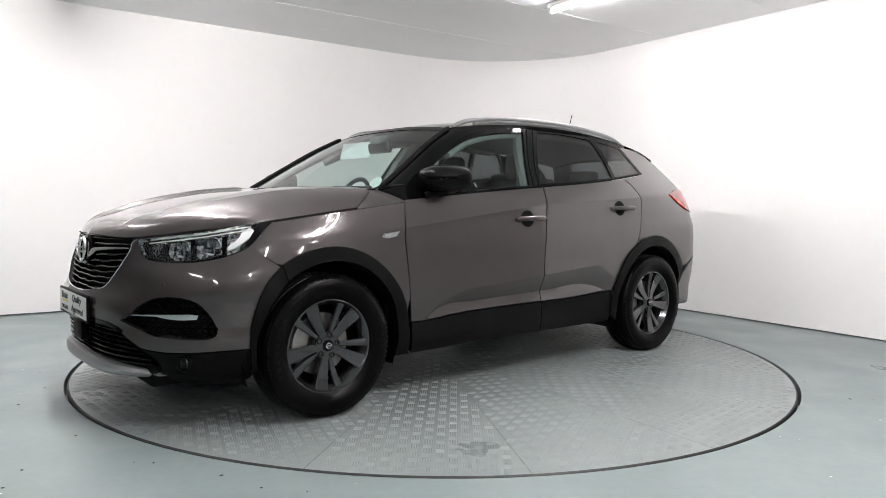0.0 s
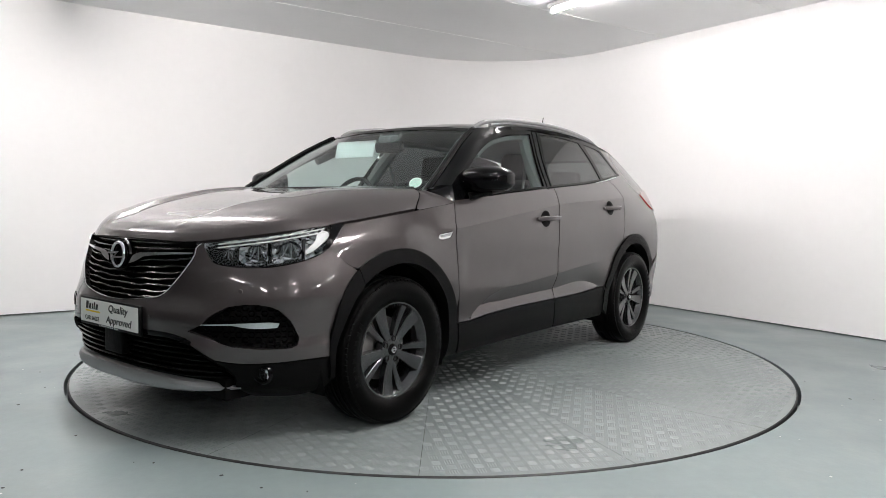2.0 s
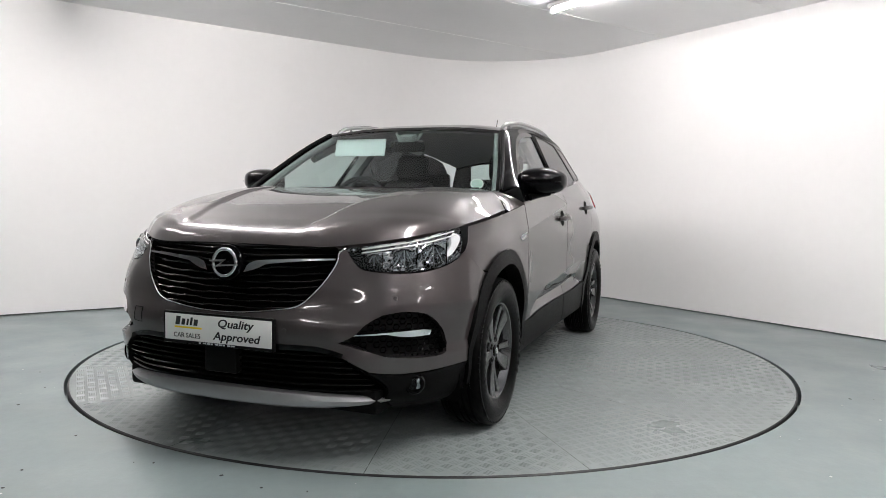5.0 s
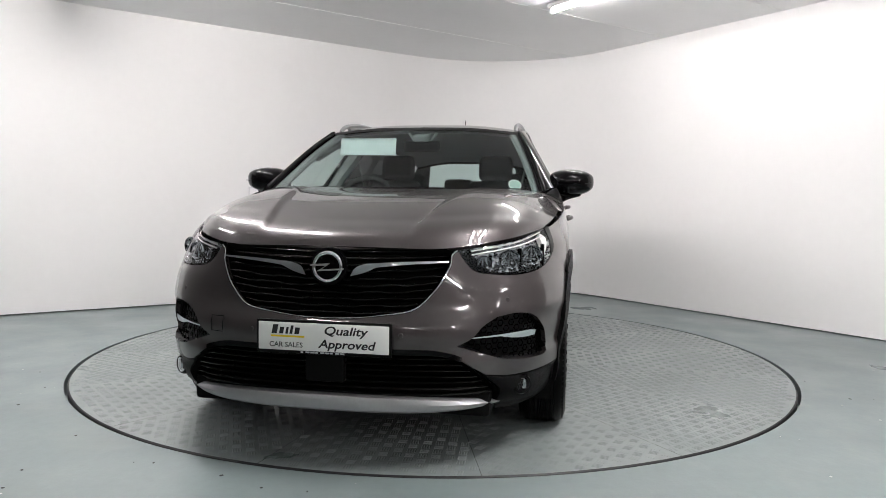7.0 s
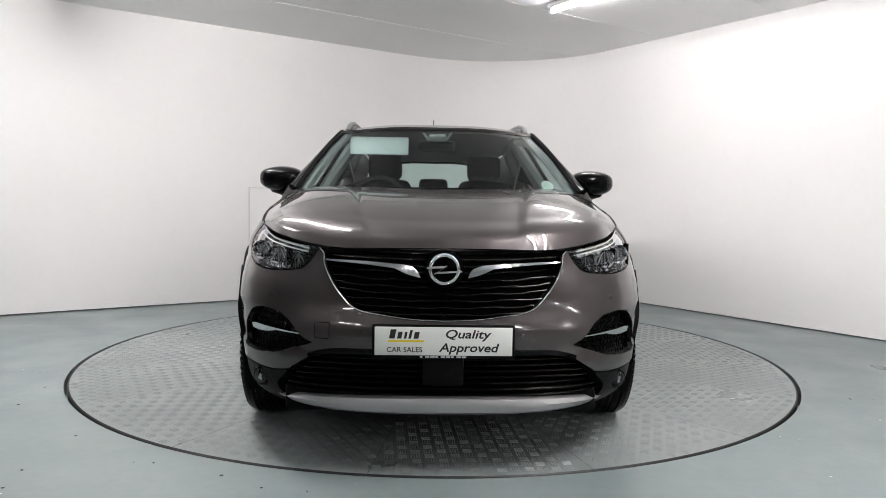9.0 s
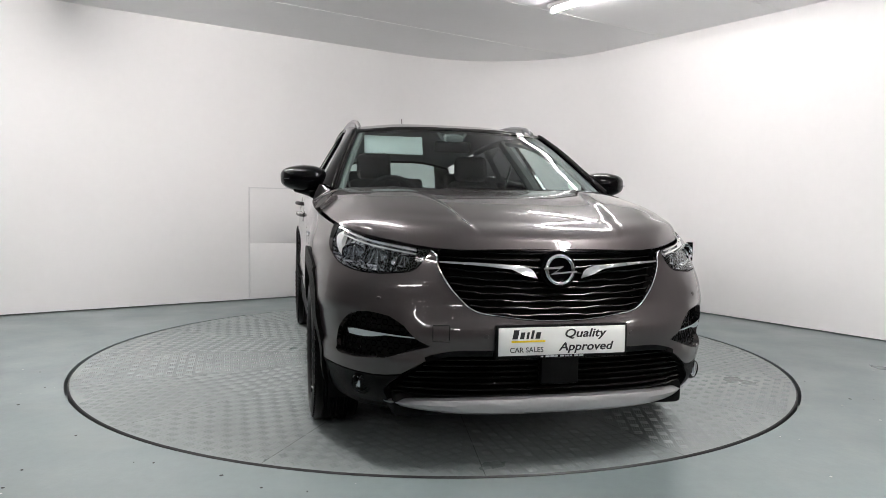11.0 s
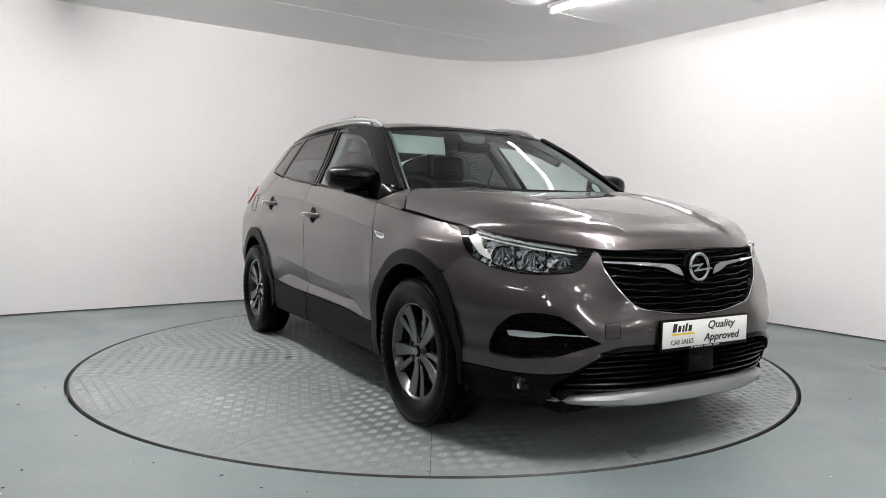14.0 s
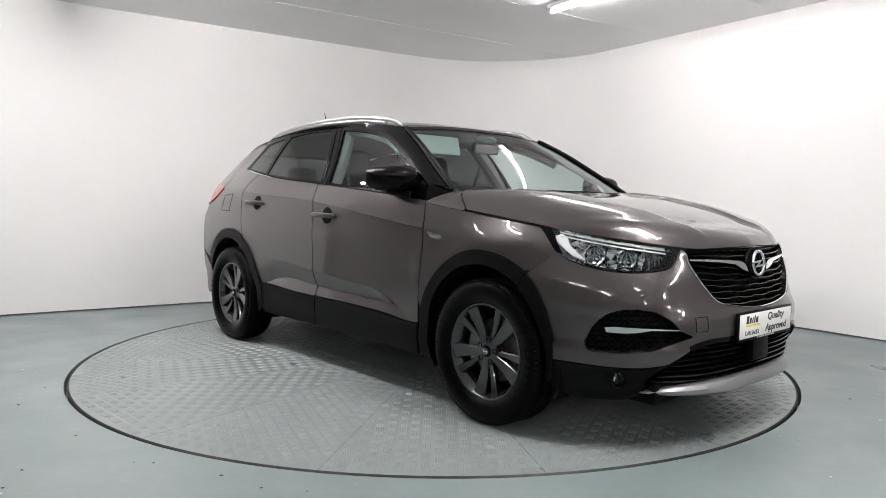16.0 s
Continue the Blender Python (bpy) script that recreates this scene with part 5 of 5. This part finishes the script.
part("underbody", bm, DARK, car, "black underbody")
# Dark boxes under the bonnet, added only to stop light leaking through.
bm = bmesh.new()
box(bm, 0.95, 2.02, -0.49, 0.49, 0.34, 0.83, 0.03, 2)
box(bm, 0.93, 0.97, -0.83, 0.83, 0.40, 0.98, 0.01, 1)
part("engine_bay_block", bm, DARK, car)

DISC = mat("pale_green_paper", (0.50, 0.66, 0.58), 0.6, vary=0.15, scale=60)
# ---- the cabin behind the glass ----
def soft(bm_fn, name, material, label="", m=None):
    bm = bmesh.new()
    bm_fn(bm)
    return part(name, bm, material, car, label, m=m)


inner_f = curve2([(0.84, 1.03), (0.10, 1.105), (-0.20, 1.135)], [(-0.20, 1.135), (-1.10, 1.215), (-1.45, 1.25)], [(-1.45, 1.25), (-1.45, 0.86), (-0.86, 0.86), (-0.83, 0.42)], [(-0.83, 0.42), (0.80, 0.42)], [(0.80, 0.42), (0.84, 1.03)])
both("door_card", panel(inner_f, S_side, lift=-0.07, thick=0.02, step=0.06), CLOTH, car, "dark door trim")
bm = bmesh.new()
rows = [[(x, y, z + 0.03 * math.cos(y * 1.9)) for y in np.linspace(-0.80, 0.80, 25)] for x, z in ((0.93, 1.045), (0.80, 1.06), (0.62, 1.06), (0.53, 1.03), (0.50, 0.96), (0.55, 0.70))]
grid(bm, rows)
bmesh.ops.recalc_face_normals(bm, faces=bm.faces[:])
part("dashboard", bm, CLOTH, car, "black dashboard")
bm = bmesh.new()
box(bm, 0.54, 0.66, -0.55, -0.20, 1.04, 1.12, 0.03, 3)
part("instrument_hood", bm, CLOTH, car)
bm = bmesh.new()
lathe(bm, [(0.178 + 0.015 * math.cos(a), 0.015 * math.sin(a)) for a in np.linspace(0, 2 * math.pi, 11)[:-1]], 40, "x", closed=True)
box(bm, -0.012, 0.012, -0.17, 0.17, -0.02, 0.02, 0.006, 2)
box(bm, -0.03, 0.02, -0.06, 0.06, -0.06, 0.05, 0.02, 2)
box(bm, -0.012, 0.012, -0.02, 0.02, -0.17, 0.0, 0.006, 2)
bmesh.ops.recalc_face_normals(bm, faces=bm.faces[:])
part("steering_wheel", bm, CLOTH, car, "black steering wheel", m=pose(0.42, -0.365, 1.030, 0, -24, 0))


def seat(y):
    bm = bmesh.new()
    box(bm, -0.30, 0.22, -0.25, 0.25, 0.50, 0.66, 0.06, 3)
    s = part("seat", bm, CLOTH, car, "dark cloth seat", m=pose(0, y, 0))
    bm = bmesh.new()
    box(bm, -0.07, 0.07, -0.24, 0.24, 0.0, 0.62, 0.06, 4)
    for v in bm.verts:
        v.co.y *= 1 - 0.22 * max(0, (v.co.z - 0.3) / 0.32)
        v.co.x += 0.03 * (abs(v.co.y) / 0.24) ** 2
    part("backrest", bm, CLOTH, s, m=pose(-0.28, 0, 0.60, 0, -16, 0))
    bm = bmesh.new()
    box(bm, -0.05, 0.05, -0.125, 0.125, 0.0, 0.19, 0.045, 4)
    part("headrest", bm, CLOTH, s, m=pose(-0.475, 0, 1.205, 0, -8, 0))
    bm = bmesh.new()
    for d in (-0.06, 0.06):
        tube(bm, [(-0.455, d, 1.15), (-0.475, d, 1.22)], 0.006, 8)
    part("headrest_post", bm, CHROME, s)
    return s


for y in (0.37, -0.37):
    seat(y)
bm = bmesh.new()
box(bm, -1.16, -1.02, -0.62, 0.62, 0.55, 1.13, 0.06, 3)
bench = part("rear_bench", bm, CLOTH, car, "dark cloth rear seat back")
for y in (-0.42, 0.0, 0.42):
    bm = bmesh.new()
    h = 0.10 if y == 0 else 0.15
    box(bm, -1.15, -1.06, y - 0.12, y + 0.12, 1.13, 1.14 + h, 0.035, 3)
    part("headrest", bm, CLOTH, bench)
bm = bmesh.new()
box(bm, -0.006, 0.006, -0.182, 0.182, -0.058, 0.058, 0.006, 2)
part("sun_visor", bm, VISOR, car, "pale sun visor folded down", m=pose(0.385, -0.362, 1.388, 0, -14, 0))
bm = bmesh.new()
box(bm, -0.02, 0.02, -0.115, 0.115, -0.035, 0.035, 0.018, 3)
m0 = part("rear_view_mirror", bm, PLASTIC, car, "rear-view mirror on the windscreen", m=pose(0.44, 0.0, 1.385, 0, 12, 0))
bm = bmesh.new()
box(bm, -0.05, 0.04, -0.055, 0.055, 0.03, 0.075, 0.015, 2)
for y in (-1, 1):
    tube(bm, [(-0.01, y * 0.025, 0.0), (-0.04, y * 0.09, 0.08)], 0.010, 8)
part("mirror_mount", bm, HEADLINER, m0)
# round paper disc inside the windscreen's foot
bm = bmesh.new()
grid(bm, [[(0.0, 0.036 * r * math.cos(a), 0.036 * r * math.sin(a)) for a in np.linspace(0, 2 * math.pi, 29)] for r in (0.01, 0.82)])
n = Matrix.Translation((0.893, 0.612, 1.140)) @ Matrix.Rotation(radians(17), 4, "Z") @ Matrix.Rotation(radians(-38), 4, "Y")
disc = part("permit_disc", bm, DISC, car, "round pale paper disc in the windscreen", m=n)
bm = bmesh.new()
grid(bm, [[(0.0, 0.036 * r * math.cos(a), 0.036 * r * math.sin(a)) for a in np.linspace(0, 2 * math.pi, 29)] for r in (0.82, 1.0)])
part("disc_ring", bm, WHITE, disc)
for k in range(3):
    bm = bmesh.new()
    box(bm, 0.0005, 0.001, -0.02, 0.02 - 0.006 * k, 0.012 - 0.013 * k, 0.016 - 0.013 * k)
    part("disc_lettering_bar", bm, GREY_TEXT, disc)

# pale trim on the inside of the pillars
bm = bmesh.new()
tube(bm, [p - np.array((0.03, 0.03, 0.012)) for p in spline(SCREEN[-1], 16)], 0.022, 8)
both("pillar_trim", bm, HEADLINER, car, "pale inner pillar trim")
for pts in ([(-0.12, 1.05), (-0.185, 1.30), (-0.27, 1.49)], ):
    bm = bmesh.new()
    tube(bm, [p - np.array((0, 0.075, 0)) for p in along_side(pts)], 0.045, 8)
    both("pillar_trim", bm, HEADLINER, car, "pale inner pillar trim")
bm = bmesh.new()
tube(bm, [p - np.array((0, 0.06, 0)) for p in along_side([(0.45, 1.31), (0.26, 1.395), (0.05, 1.448), (-0.3, 1.485), (-0.7, 1.488), (-1.1, 1.465)])], 0.024, 8)
both("roof_trim", bm, HEADLINER, car, "pale inner roof edge trim")
for y in (0.62, -0.62):
    bm = bmesh.new()
    tube(bm, [(-0.22, y, 1.36), (-0.26, y * 0.9, 1.10), (-0.2, y * 0.75, 0.8)], 0.016, 6, flat=0.3)
    part("seat_belt", bm, HEADLINER, car, "grey seat belt")

# ---- flakes of paint and grit on the floor ----
rng = random.Random(7)
flake_mats = (mat("pale_flake", (0.55, 0.56, 0.55), 0.7, vary=0.1), mat("dark_grit", (0.02, 0.02, 0.02), 0.7, vary=0.1))
for material, n, label in ((flake_mats[0], 46, "small pale paint flakes strewn on the floor"), (flake_mats[1], 60, "small dark grit strewn on the floor")):
    bm = bmesh.new()
    for k in range(n):
        r, a = rng.uniform(R_TABLE + 0.06, R_TABLE + 1.5), rng.uniform(math.radians(180), math.radians(360))
        x, y, sz = r * math.cos(a), r * math.sin(a), rng.uniform(0.003, 0.010)
        ring = [(x + sz * rng.uniform(0.4, 1) * math.cos(t), y + sz * rng.uniform(0.4, 1) * math.sin(t)) for t in np.linspace(0, 2 * math.pi, 6)[:-1]]
        lo = [bm.verts.new((*p, 0.0)) for p in ring]
        hi = [bm.verts.new((*p, 0.0015)) for p in ring]
        bm.faces.new(hi)
        for i in range(5):
            bm.faces.new((lo[i], lo[(i + 1) % 5], hi[(i + 1) % 5], hi[i]))
    tagged(part("floor_grit", bm, material, smooth=False), label, "grit", kind="stuff")

# ---- what moves: the turntable turns at an even pace and carries the car ----
def motions():
    times = [0.5 * k for k in range(33)]
    rows_table, rows_car = [], []
    for t in times:
        a = TURN_START + TURN_SPEED * t
        c, s = math.cos(radians(a)), math.sin(radians(a))
        rows_table.append((t, pose(0, 0, 0, 0, 0, a)))
        rows_car.append((t, pose(CAR_OFF[0] * c - CAR_OFF[1] * s, CAR_OFF[0] * s + CAR_OFF[1] * c, 0.003, 0, 0, a)))
    walk(turntable, rows_table)
    walk(car, rows_car)


motions()
